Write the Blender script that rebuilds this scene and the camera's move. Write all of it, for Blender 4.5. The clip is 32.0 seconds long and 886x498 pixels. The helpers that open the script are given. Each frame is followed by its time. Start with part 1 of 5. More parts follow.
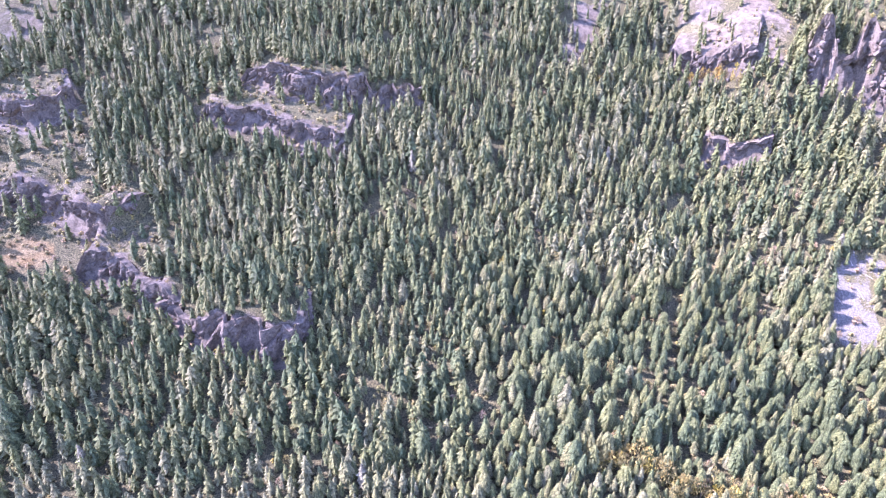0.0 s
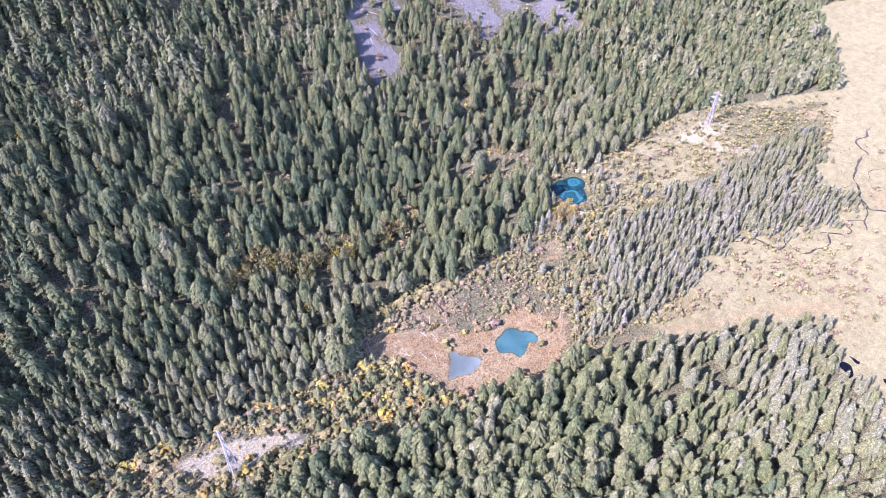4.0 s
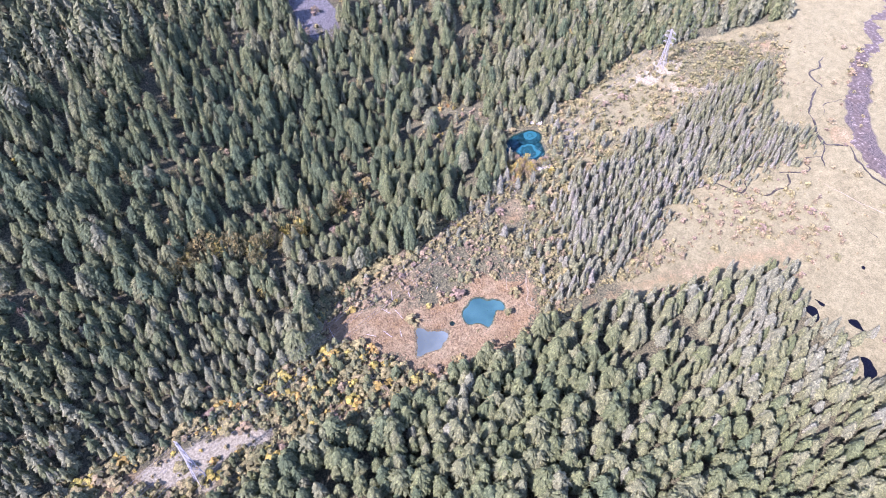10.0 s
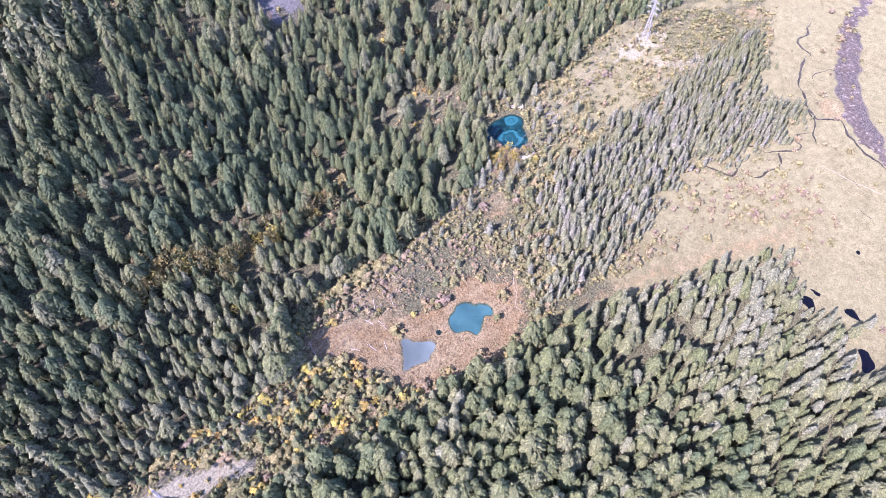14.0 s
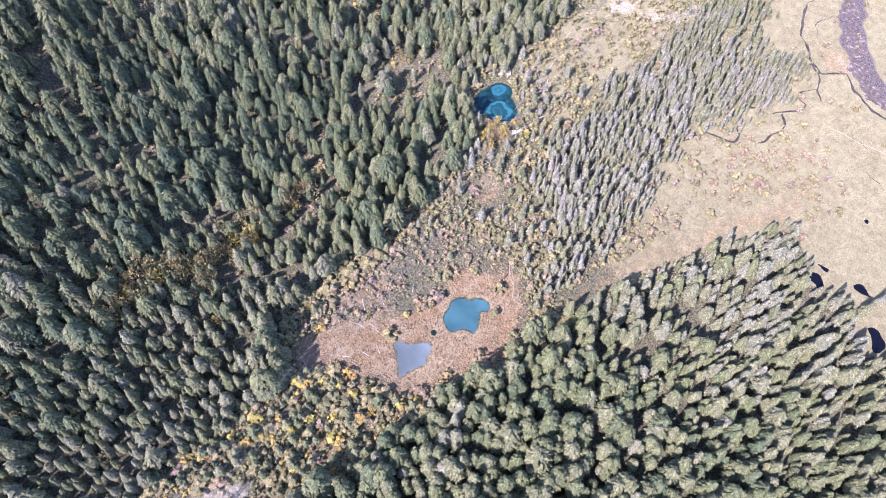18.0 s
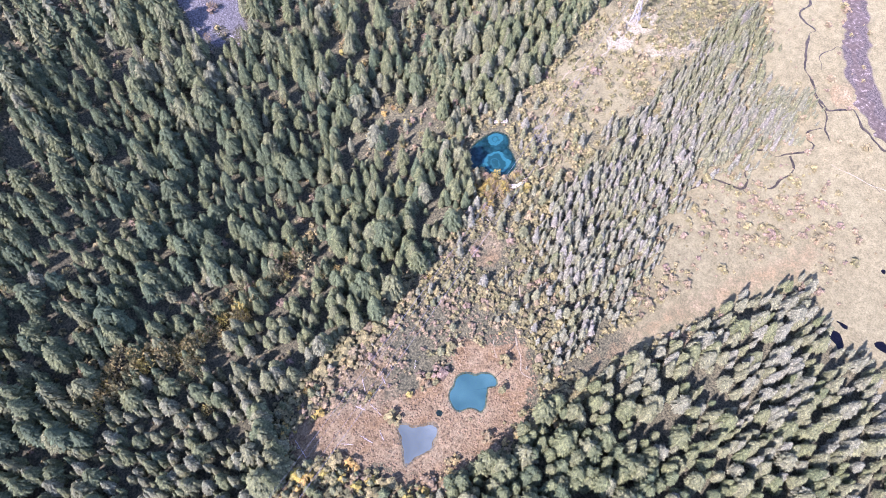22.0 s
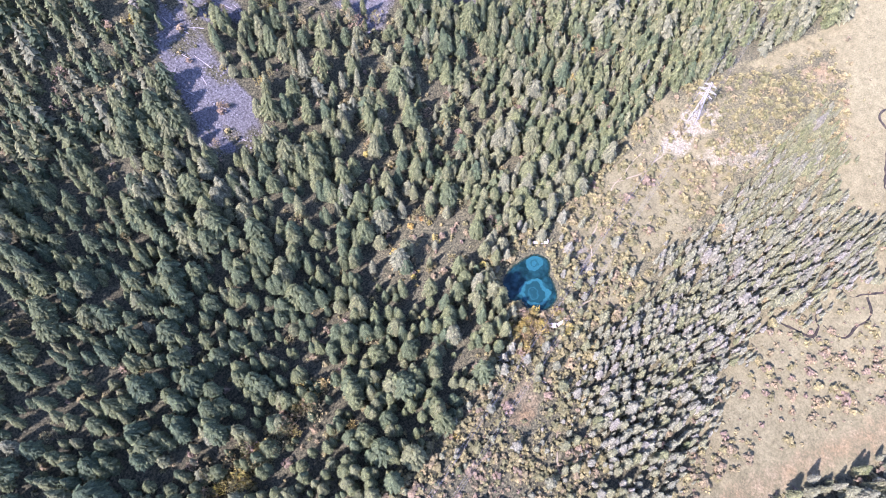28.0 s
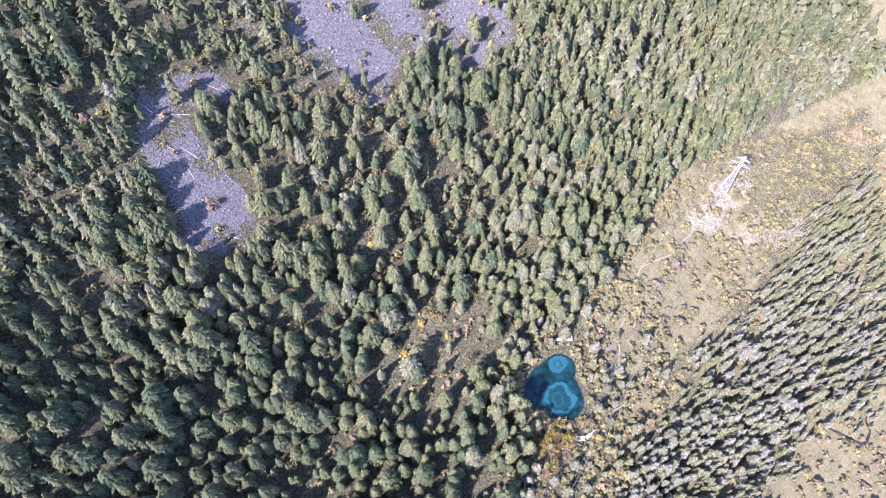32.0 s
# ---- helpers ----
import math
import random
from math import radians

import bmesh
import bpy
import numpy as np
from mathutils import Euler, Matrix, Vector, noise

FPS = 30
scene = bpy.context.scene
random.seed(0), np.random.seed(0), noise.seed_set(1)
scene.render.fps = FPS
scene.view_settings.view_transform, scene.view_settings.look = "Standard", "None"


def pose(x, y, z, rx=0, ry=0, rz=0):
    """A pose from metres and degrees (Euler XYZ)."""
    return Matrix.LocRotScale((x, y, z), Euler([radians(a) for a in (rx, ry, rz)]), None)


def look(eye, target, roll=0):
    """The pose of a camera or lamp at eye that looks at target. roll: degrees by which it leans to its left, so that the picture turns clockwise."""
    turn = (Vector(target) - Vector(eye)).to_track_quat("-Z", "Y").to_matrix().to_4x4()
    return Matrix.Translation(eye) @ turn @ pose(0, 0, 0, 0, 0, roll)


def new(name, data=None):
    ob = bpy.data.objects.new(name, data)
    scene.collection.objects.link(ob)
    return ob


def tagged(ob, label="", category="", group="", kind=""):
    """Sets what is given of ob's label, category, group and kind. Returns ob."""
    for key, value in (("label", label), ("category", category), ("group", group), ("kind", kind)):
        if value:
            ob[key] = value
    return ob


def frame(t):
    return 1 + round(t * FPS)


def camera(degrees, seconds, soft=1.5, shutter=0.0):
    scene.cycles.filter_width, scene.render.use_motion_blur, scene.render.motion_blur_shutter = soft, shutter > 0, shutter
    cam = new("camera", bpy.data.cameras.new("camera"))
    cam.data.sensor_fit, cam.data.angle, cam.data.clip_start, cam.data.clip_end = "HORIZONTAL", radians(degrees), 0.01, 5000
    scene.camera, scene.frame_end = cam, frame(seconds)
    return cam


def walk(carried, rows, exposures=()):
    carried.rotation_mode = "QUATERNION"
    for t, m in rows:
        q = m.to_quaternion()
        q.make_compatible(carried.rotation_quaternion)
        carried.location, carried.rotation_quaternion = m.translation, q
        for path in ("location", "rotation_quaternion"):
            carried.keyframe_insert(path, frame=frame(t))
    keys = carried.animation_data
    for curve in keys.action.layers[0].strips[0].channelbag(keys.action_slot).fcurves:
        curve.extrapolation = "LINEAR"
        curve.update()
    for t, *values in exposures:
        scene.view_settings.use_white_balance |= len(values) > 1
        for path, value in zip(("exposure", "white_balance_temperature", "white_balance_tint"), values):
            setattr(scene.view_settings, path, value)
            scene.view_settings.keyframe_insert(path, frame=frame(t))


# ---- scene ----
EXPOSURE = 1.67
cam = camera(66.33, 32.0, soft=0.75)
# seconds, eye, yaw, pitch and roll in degrees
ROWS = [
    (0.0, 0.01, 0.01, 277.98, -0.49, -27.92, 0.78),
    (0.5, 1.51, 0.82, 277.77, -7.39, -29.12, 0.65),
    (1.0, 3.00, 1.63, 277.53, -13.86, -29.49, 0.48),
    (1.5, 4.13, 1.83, 277.72, -20.03, -29.53, 0.33),
    (2.0, 5.43, 2.04, 278.11, -26.75, -29.59, 0.17),
    (2.5, 6.99, 2.56, 278.84, -33.78, -29.78, -0.03),
    (3.0, 8.00, 3.31, 279.96, -37.89, -32.26, -0.15),
    (3.5, 8.35, 5.02, 280.15, -40.25, -39.51, -0.22),
    (4.0, 8.10, 6.60, 279.40, -42.10, -44.80, -0.22),
    (4.6, 7.60, 8.60, 278.40, -43.90, -46.20, -0.21),
    (5.5, 7.42, 10.11, 277.59, -45.31, -46.22, -0.21),
    (6.0, 8.06, 10.88, 277.40, -45.84, -46.09, -0.24),
    (6.5, 8.97, 12.00, 277.43, -46.40, -46.01, -0.30),
    (7.0, 10.25, 13.36, 277.61, -46.67, -45.98, -0.28),
    (7.5, 11.73, 15.16, 277.39, -46.81, -46.27, -0.23),
    (8.0, 13.51, 16.96, 277.28, -46.96, -46.21, -0.18),
    (8.5, 15.54, 18.91, 277.12, -47.17, -46.14, -0.16),
    (9.0, 17.76, 20.94, 277.03, -47.40, -47.20, -0.11),
    (9.5, 20.14, 23.20, 277.09, -47.65, -47.37, -0.08),
    (10.0, 22.56, 25.29, 277.35, -47.88, -49.89, -0.09),
    (10.5, 26.11, 28.45, 278.06, -48.06, -54.21, -0.09),
    (11.0, 28.59, 31.07, 278.49, -48.41, -54.22, -0.05),
    (11.5, 30.88, 33.70, 278.64, -48.78, -54.19, -0.03),
    (12.0, 33.25, 36.22, 278.70, -49.17, -54.10, -0.00),
    (12.5, 35.71, 38.80, 278.70, -49.59, -54.01, 0.04),
    (13.0, 38.35, 41.75, 278.79, -50.06, -53.98, 0.04),
    (13.5, 41.15, 44.48, 278.97, -50.51, -53.94, 0.07),
    (14.0, 43.84, 47.30, 279.12, -50.97, -53.84, 0.09),
    (14.5, 46.49, 50.14, 279.32, -51.40, -53.77, 0.05),
    (16.5, 57.95, 60.36, 277.78, -52.52, -59.40, -0.37),
    (17.0, 61.54, 63.93, 277.73, -52.86, -59.40, -0.41),
    (17.5, 65.55, 67.93, 278.22, -53.23, -59.54, -0.40),
    (18.0, 69.64, 72.25, 278.76, -53.61, -59.69, -0.37),
    (18.5, 73.69, 76.42, 279.38, -54.01, -59.76, -0.29),
    (19.0, 77.72, 80.36, 279.74, -54.30, -59.73, -0.20),
    (19.5, 81.16, 83.76, 280.15, -54.59, -59.90, -0.15),
    (20.0, 84.65, 87.30, 280.31, -54.84, -59.97, -0.16),
    (20.5, 88.17, 90.94, 280.31, -55.18, -60.00, -0.18),
    (21.0, 91.33, 93.97, 280.46, -55.50, -59.96, -0.17),
    (21.5, 94.11, 96.69, 280.91, -55.76, -60.11, -0.18),
    (22.0, 97.13, 99.81, 280.95, -55.95, -60.19, -0.22),
    (22.5, 100.55, 103.12, 281.01, -56.18, -60.29, -0.22),
    (23.0, 104.62, 106.87, 281.12, -56.37, -60.41, -0.21),
    (23.5, 108.94, 110.59, 281.24, -56.47, -60.50, -0.17),
    (24.0, 113.42, 114.39, 281.12, -56.43, -60.54, -0.13),
    (24.5, 117.83, 118.16, 280.74, -56.22, -60.49, -0.05),
    (25.0, 122.86, 122.30, 280.20, -55.85, -60.53, 0.11),
    (25.5, 128.37, 126.96, 280.39, -55.45, -60.69, 0.26),
    (27.5, 153.27, 148.68, 282.53, -54.20, -61.68, 0.53),
    (28.0, 159.36, 153.97, 282.97, -53.95, -61.80, 0.53),
    (28.5, 164.74, 159.04, 283.19, -54.01, -61.82, 0.49),
    (29.0, 169.43, 163.66, 283.48, -54.15, -62.12, 0.45),
    (29.5, 173.67, 168.39, 283.08, -54.32, -62.21, 0.39),
    (30.0, 177.96, 173.02, 282.20, -54.49, -62.18, 0.34),
    (30.5, 182.51, 177.75, 281.06, -54.72, -62.13, 0.32),
    (31.0, 187.24, 182.61, 280.40, -54.86, -62.15, 0.36),
    (31.5, 192.29, 187.45, 280.10, -54.92, -62.16, 0.49),
    (32.0, 197.43, 192.49, 279.42, -55.13, -62.16, 0.62),
]


def aim(x, y, z, yaw, pitch, roll):
    a, b = radians(yaw), radians(pitch)
    way = Vector((-math.sin(a) * math.cos(b), math.cos(a) * math.cos(b), math.sin(b)))
    return look((x, y, z), Vector((x, y, z)) + way, roll)


walk(cam, [(t, aim(*r)) for t, *r in ROWS], [(t, EXPOSURE + k, c, m) for t, k, c, m in ((0.0, 1.44, 5890, 50), (1.0, 1.3, 5870, 49), (2.0, 1.1, 5820, 48), (3.0, 0.72, 5720, 47), (4.0, 0.38, 5630, 46), (6.0, 0.26, 5580, 46), (24.0, 0.29, 5610, 45), (32.0, 0.31, 5680, 41))])

# ---- world, sun ----
SUN_FROM, SUN_UP = 175.0, 44.0  # degrees: bearing from +x towards +y that the sun stands at, and its height
world = bpy.data.worlds.new("sky")
scene.world = world
world.use_nodes = True
wn = world.node_tree
sky = wn.nodes.new("ShaderNodeTexSky")
sky.sky_type, sky.sun_disc = "NISHITA", False
sky.sun_elevation, sky.sun_rotation = radians(SUN_UP), radians(90 - SUN_FROM)
sky.altitude = 1500
wn.links.new(sky.outputs[0], wn.nodes["Background"].inputs[0])
wn.nodes["Background"].inputs[1].default_value = 0.15
sun = new("sun", bpy.data.lights.new("sun", "SUN"))
sun.data.energy, sun.data.angle, sun.data.color = 3.25, radians(0.55), (1.0, 0.965, 0.91)
a, b = radians(SUN_FROM), radians(SUN_UP)
sun.matrix_world = look((0, 0, 400), Vector((0, 0, 400)) - Vector((math.cos(a) * math.cos(b), math.sin(a) * math.cos(b), math.sin(b))))


# ---- materials ----
class Mat:
    """A node material with short calls for its nodes."""

    def __init__(self, name, rough=0.9, spec=0.2):
        self.m = bpy.data.materials.new(name)
        self.m.use_nodes = True
        self.t = self.m.node_tree
        self.p = self.t.nodes["Principled BSDF"]
        self.p.inputs["Roughness"].default_value = rough
        self.p.inputs["Specular IOR Level"].default_value = spec
        self.p.inputs["Diffuse Roughness"].default_value = 0.9


    def place(self):
        return self.t.nodes.new("ShaderNodeNewGeometry").outputs["Position"]

    def noise(self, size, detail=4.0, rough=0.6, vec=None):
        n = self.t.nodes.new("ShaderNodeTexNoise")
        n.inputs["Scale"].default_value = 1.0 / size
        n.inputs["Detail"].default_value = detail
        n.inputs["Roughness"].default_value = rough
        self.t.links.new(vec or self.place(), n.inputs["Vector"])
        return n.outputs["Fac"]

    def ramp(self, fac, *stops):
        n = self.t.nodes.new("ShaderNodeValToRGB")
        e = n.color_ramp.elements
        while len(e) < len(stops):
            e.new(0.5)
        for k, (at, c) in zip(e, stops):
            k.position, k.color = at, (*c, 1.0)
        self.t.links.new(fac, n.inputs[0])
        return n.outputs[0]

    def attr(self, name, out="Fac"):
        n = self.t.nodes.new("ShaderNodeAttribute")
        n.attribute_name = name
        return n.outputs[out]

    def mix(self, fac, c1, c2, blend="MIX"):
        n = self.t.nodes.new("ShaderNodeMix")
        n.data_type, n.blend_type = "RGBA", blend
        for sock, v in ((n.inputs[0], fac), (n.inputs[6], c1), (n.inputs[7], c2)):
            if isinstance(v, (int, float)):
                sock.default_value = v
            elif isinstance(v, tuple):
                sock.default_value = (*v, 1.0)
            else:
                self.t.links.new(v, sock)
        return n.outputs[2]

    def math(self, op, x, y=0.0, clamp=False):
        n = self.t.nodes.new("ShaderNodeMath")
        n.operation, n.use_clamp = op, clamp
        for sock, v in zip(n.inputs, (x, y)):
            if isinstance(v, (int, float)):
                sock.default_value = v
            else:
                self.t.links.new(v, sock)
        return n.outputs[0]

    def colour(self, c):
        if isinstance(c, tuple):
            self.p.inputs["Base Color"].default_value = (*c, 1.0)
        else:
            self.t.links.new(c, self.p.inputs["Base Color"])
        return self

    def bump(self, fac, depth, strength=0.8):
        n = self.t.nodes.new("ShaderNodeBump")
        n.inputs["Distance"].default_value = depth
        n.inputs["Strength"].default_value = strength
        self.t.links.new(fac, n.inputs["Height"])
        self.t.links.new(n.outputs[0], self.p.inputs["Normal"])
        return self


def foliage(name, *stops, rough=0.65):
    """Leaves or needles: hue by the plant's own tint, mottled by clump and by spray; tone also paints shade inside the
    crown.
    """
    m = Mat(name, rough, 0.25)
    c = m.ramp(m.attr("tint"), *stops)
    c = m.mix(1.0, c, m.ramp(m.noise(0.8, 4.0, 0.75), (0.36, (0.5, 0.52, 0.55)), (0.5, (1.0, 1.0, 1.0)), (0.66, (1.5, 1.48, 1.36))), "MULTIPLY")
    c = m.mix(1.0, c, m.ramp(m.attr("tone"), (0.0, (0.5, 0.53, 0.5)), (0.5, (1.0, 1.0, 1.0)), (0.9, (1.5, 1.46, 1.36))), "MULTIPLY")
    m.colour(c).bump(m.noise(0.5, 3.0, 0.7), 0.45, 1.0)
    t = m.t.nodes.new("ShaderNodeBsdfTranslucent")
    m.t.links.new(c, t.inputs[0])
    s = m.t.nodes.new("ShaderNodeMixShader")
    s.inputs[0].default_value = 0.22
    m.t.links.new(m.p.outputs[0], s.inputs[1])
    m.t.links.new(t.outputs[0], s.inputs[2])
    m.t.links.new(s.outputs[0], m.t.nodes["Material Output"].inputs[0])
    return m.m


NEEDLES = foliage("needles", (0.0, (0.105, 0.138, 0.068)), (0.3, (0.165, 0.182, 0.076)), (0.55, (0.208, 0.21, 0.104)), (0.78, (0.228, 0.23, 0.148)), (1.0, (0.29, 0.262, 0.215)))
LEAVES = foliage("leaves", (0.0, (0.19, 0.182, 0.078)), (0.3, (0.285, 0.245, 0.105)), (0.55, (0.262, 0.19, 0.13)), (0.8, (0.40, 0.335, 0.075)), (1.0, (0.42, 0.24, 0.08)))
m = Mat("bark")
BARK = m.colour(m.ramp(m.noise(0.4), (0.3, (0.07, 0.055, 0.045)), (0.7, (0.2, 0.16, 0.13)))).m
m = Mat("dead_wood")
DEADWOOD = m.colour(m.ramp(m.noise(0.5), (0.3, (0.3, 0.27, 0.25)), (0.7, (0.55, 0.5, 0.46)))).m
m = Mat("stone")
f = m.noise(0.6, 6)
STONE = m.colour(m.mix(m.noise(7.0, 3), m.ramp(f, (0.3, (0.11, 0.106, 0.102)), (0.7, (0.275, 0.263, 0.254))), m.ramp(f, (0.3, (0.13, 0.123, 0.118)), (0.7, (0.29, 0.275, 0.26))))).bump(f, 0.25).m
m = Mat("cliff_rock")
f = m.noise(1.8, 8, 0.75)
CLIFF = m.colour(m.mix(m.noise(12.0, 3), m.ramp(f, (0.35, (0.06, 0.056, 0.052)), (0.65, (0.195, 0.182, 0.165))), m.ramp(f, (0.35, (0.08, 0.062, 0.05)), (0.65, (0.21, 0.162, 0.125))))).bump(f, 1.2).m
m = Mat("galvanised_steel", 0.45, 0.5)
m.p.inputs["Metallic"].default_value = 0.1
STEEL = m.colour(m.ramp(m.noise(1.5), (0.3, (0.3, 0.29, 0.265)), (0.7, (0.42, 0.405, 0.37)))).m
m = Mat("cable", 0.5, 0.4)
CABLE = m.colour((0.18, 0.18, 0.19)).m
m = Mat("planks")
PLANK = m.colour(m.ramp(m.noise(0.3), (0.3, (0.5, 0.45, 0.37)), (0.7, (0.72, 0.67, 0.58)))).m


def ground_material():
    m = Mat("ground_cover")
    zone, zone2 = m.t.nodes.new("ShaderNodeSeparateColor"), m.t.nodes.new("ShaderNodeSeparateColor")
    m.t.links.new(m.attr("zone", "Color"), zone.inputs[0])
    m.t.links.new(m.attr("zone_b", "Color"), zone2.inputs[0])
    big, mid, fine = m.noise(22.0, 4), m.noise(4.5, 5, 0.65), m.noise(0.9, 4, 0.7)
    soil = m.mix(mid, m.ramp(fine, (0.35, (0.032, 0.036, 0.02)), (0.65, (0.105, 0.104, 0.052))), m.ramp(fine, (0.35, (0.055, 0.055, 0.03)), (0.65, (0.19, 0.165, 0.092))))
    straw = m.mix(big, m.ramp(mid, (0.25, (0.126, 0.112, 0.055)), (0.7, (0.205, 0.183, 0.091))), m.ramp(mid, (0.25, (0.155, 0.140, 0.069)), (0.7, (0.236, 0.217, 0.111))))
    straw = m.mix(m.ramp(m.noise(48.0, 4), (0.42, (0, 0, 0)), (0.62, (0.75, 0.75, 0.75))), straw, m.ramp(mid, (0.3, (0.121, 0.109, 0.053)), (0.7, (0.233, 0.203, 0.101))))
    ochre = m.mix(m.ramp(m.noise(16.0, 3), (0.38, (0, 0, 0)), (0.62, (1, 1, 1))), m.ramp(mid, (0.3, (0.13, 0.087, 0.04)), (0.7, (0.245, 0.168, 0.078))), m.ramp(mid, (0.25, (0.18, 0.139, 0.072)), (0.75, (0.275, 0.221, 0.122))))
    ochre = m.mix(1.0, ochre, m.ramp(m.noise(1.1, 4, 0.75), (0.36, (0.5, 0.47, 0.45)), (0.5, (1.0, 1.0, 1.0)), (0.66, (1.3, 1.3, 1.3))), "MULTIPLY")
    scree = m.mix(mid, m.ramp(fine, (0.3, (0.07, 0.067, 0.063)), (0.7, (0.175, 0.167, 0.158))), m.ramp(fine, (0.3, (0.102, 0.098, 0.092)), (0.7, (0.204, 0.195, 0.184))))
    rock = m.mix(big, m.ramp(mid, (0.35, (0.07, 0.064, 0.062)), (0.65, (0.20, 0.183, 0.175))), m.ramp(mid, (0.35, (0.10, 0.08, 0.055)), (0.65, (0.22, 0.172, 0.12))))
    gravel = m.mix(mid, m.ramp(fine, (0.3, (0.18, 0.16, 0.1)), (0.7, (0.31, 0.278, 0.175))), m.ramp(fine, (0.3, (0.23, 0.207, 0.137)), (0.7, (0.34, 0.311, 0.21))))
    mud = m.ramp(fine, (0.35, (0.05, 0.043, 0.036)), (0.65, (0.12, 0.10, 0.085)))
    c = soil
    edge = m.math("SUBTRACT", m.math("ADD", m.math("MULTIPLY", mid, 0.6), m.math("MULTIPLY", fine, 0.4)), 0.5)
    for w, k in ((zone.outputs[0], straw), (zone.outputs[1], ochre), (zone.outputs[2], scree), (zone2.outputs[0], rock), (zone2.outputs[1], gravel), (zone2.outputs[2], mud)):
        s = m.math("ADD", w, m.math("MULTIPLY", edge, 1.1))
        s = m.math("MULTIPLY", m.math("SUBTRACT", s, 0.35), 3.3, True)
        c = m.mix(s, c, k)
    m.colour(m.mix(1.0, c, m.ramp(fine, (0.3, (0.62, 0.62, 0.62)), (0.7, (1.32, 1.32, 1.32))), "MULTIPLY"))
    m.bump(m.math("ADD", m.math("MULTIPLY", mid, 0.7), m.math("MULTIPLY", fine, 0.4)), 1.0, 0.7)
    return m.m


def water_material(name, tint, gloss=0.06):
    """Clear tinted water: light goes through to the bed, and a little of the sky is mirrored."""
    m = bpy.data.materials.new(name)
    m.use_nodes = True
    t = m.node_tree
    t.nodes.remove(t.nodes["Principled BSDF"])
    clear, shine = t.nodes.new("ShaderNodeBsdfTransparent"), t.nodes.new("ShaderNodeBsdfGlossy")
    clear.inputs[0].default_value = (*tint, 1.0)
    shine.inputs["Roughness"].default_value = gloss
    mix = t.nodes.new("ShaderNodeMixShader")
    mix.inputs[0].default_value = 0.035
    t.links.new(clear.outputs[0], mix.inputs[1])
    t.links.new(shine.outputs[0], mix.inputs[2])
    t.links.new(mix.outputs[0], t.nodes["Material Output"].inputs[0])
    return m


# ---- small tools ----
def ss(lo, hi, x):
    t = np.clip((x - lo) / (hi - lo), 0, 1)
    return t * t * (3 - 2 * t)


TABLE = np.random.RandomState(7).rand(256, 256)


def vnoise(x, y, size, seed=0):
    """Smooth value noise, 0 to 1."""
    x, y = np.asarray(x, float) / size + 17.3 * seed, np.asarray(y, float) / size + 9.1 * seed
    i, j = np.floor(x).astype(int), np.floor(y).astype(int)
    u, v = x - i, y - j
    u, v = u * u * (3 - 2 * u), v * v * (3 - 2 * v)
    g = lambda p, q: TABLE[p % 256, q % 256]
    return (g(i, j) * (1 - u) + g(i + 1, j) * u) * (1 - v) + (g(i, j + 1) * (1 - u) + g(i + 1, j + 1) * u) * v


def fractal(x, y, size, seed=0, octaves=3):
    s = sum(vnoise(x, y, size / 2**k, seed + k) / 2**k for k in range(octaves))
    return s / sum(0.5**k for k in range(octaves))


def outside(x, y, poly):
    """Signed distance to a closed outline, negative inside."""
    x, y = np.asarray(x, float), np.asarray(y, float)
    best, inside = np.full(x.shape, 1e9), np.zeros(x.shape, bool)
    for (x0, y0), (x1, y1) in zip(poly, poly[1:] + poly[:1]):
        dx, dy = x1 - x0, y1 - y0
        t = np.clip(((x - x0) * dx + (y - y0) * dy) / (dx * dx + dy * dy), 0, 1)
        best = np.minimum(best, np.hypot(x - x0 - t * dx, y - y0 - t * dy))
        inside ^= ((y0 > y) != (y1 > y)) & (x < (x1 - x0) * (y - y0) / ((y1 - y0) or 1e-9) + x0)
    return np.where(inside, -best, best)


def rounded(poly, times=2):
    """Corner cutting, to round an outline."""
    for _ in range(times):
        poly = [q for (x0, y0), (x1, y1) in zip(poly, poly[1:] + poly[:1]) for q in ((0.75 * x0 + 0.25 * x1, 0.75 * y0 + 0.25 * y1), (0.25 * x0 + 0.75 * x1, 0.25 * y0 + 0.75 * y1))]
    return poly


def tri_mesh(name, verts, tris, mats, index=None, smooth=True, **floats):
    """A triangle mesh from arrays, with named numbers on its points."""
    me = bpy.data.meshes.new(name)
    verts, tris = np.ascontiguousarray(verts, np.float32), np.ascontiguousarray(tris, np.int32)
    n = len(tris)
    me.vertices.add(len(verts))
    me.vertices.foreach_set("co", verts.ravel())
    me.loops.add(3 * n)
    me.loops.foreach_set("vertex_index", tris.ravel())
    me.polygons.add(n)
    me.polygons.foreach_set("loop_start", np.arange(0, 3 * n, 3, dtype=np.int32))
    me.polygons.foreach_set("use_smooth", np.full(n, smooth))
    for k in mats:
        me.materials.append(k)
    if index is not None:
        me.polygons.foreach_set("material_index", np.ascontiguousarray(index, np.int32))
    for k, v in floats.items():
        v = np.ascontiguousarray(v, np.float32)
        if v.ndim == 2:
            me.attributes.new(k, "FLOAT_COLOR", "POINT").data.foreach_set("color", v.ravel())
        else:
            me.attributes.new(k, "FLOAT", "POINT").data.foreach_set("value", v)
    me.update()
    return me


def part(name, me, parent=None, label="", m=None):
    ob = new(name, me)
    ob.parent = parent
    if m is not None:
        ob.matrix_local = m
    return tagged(ob, label)


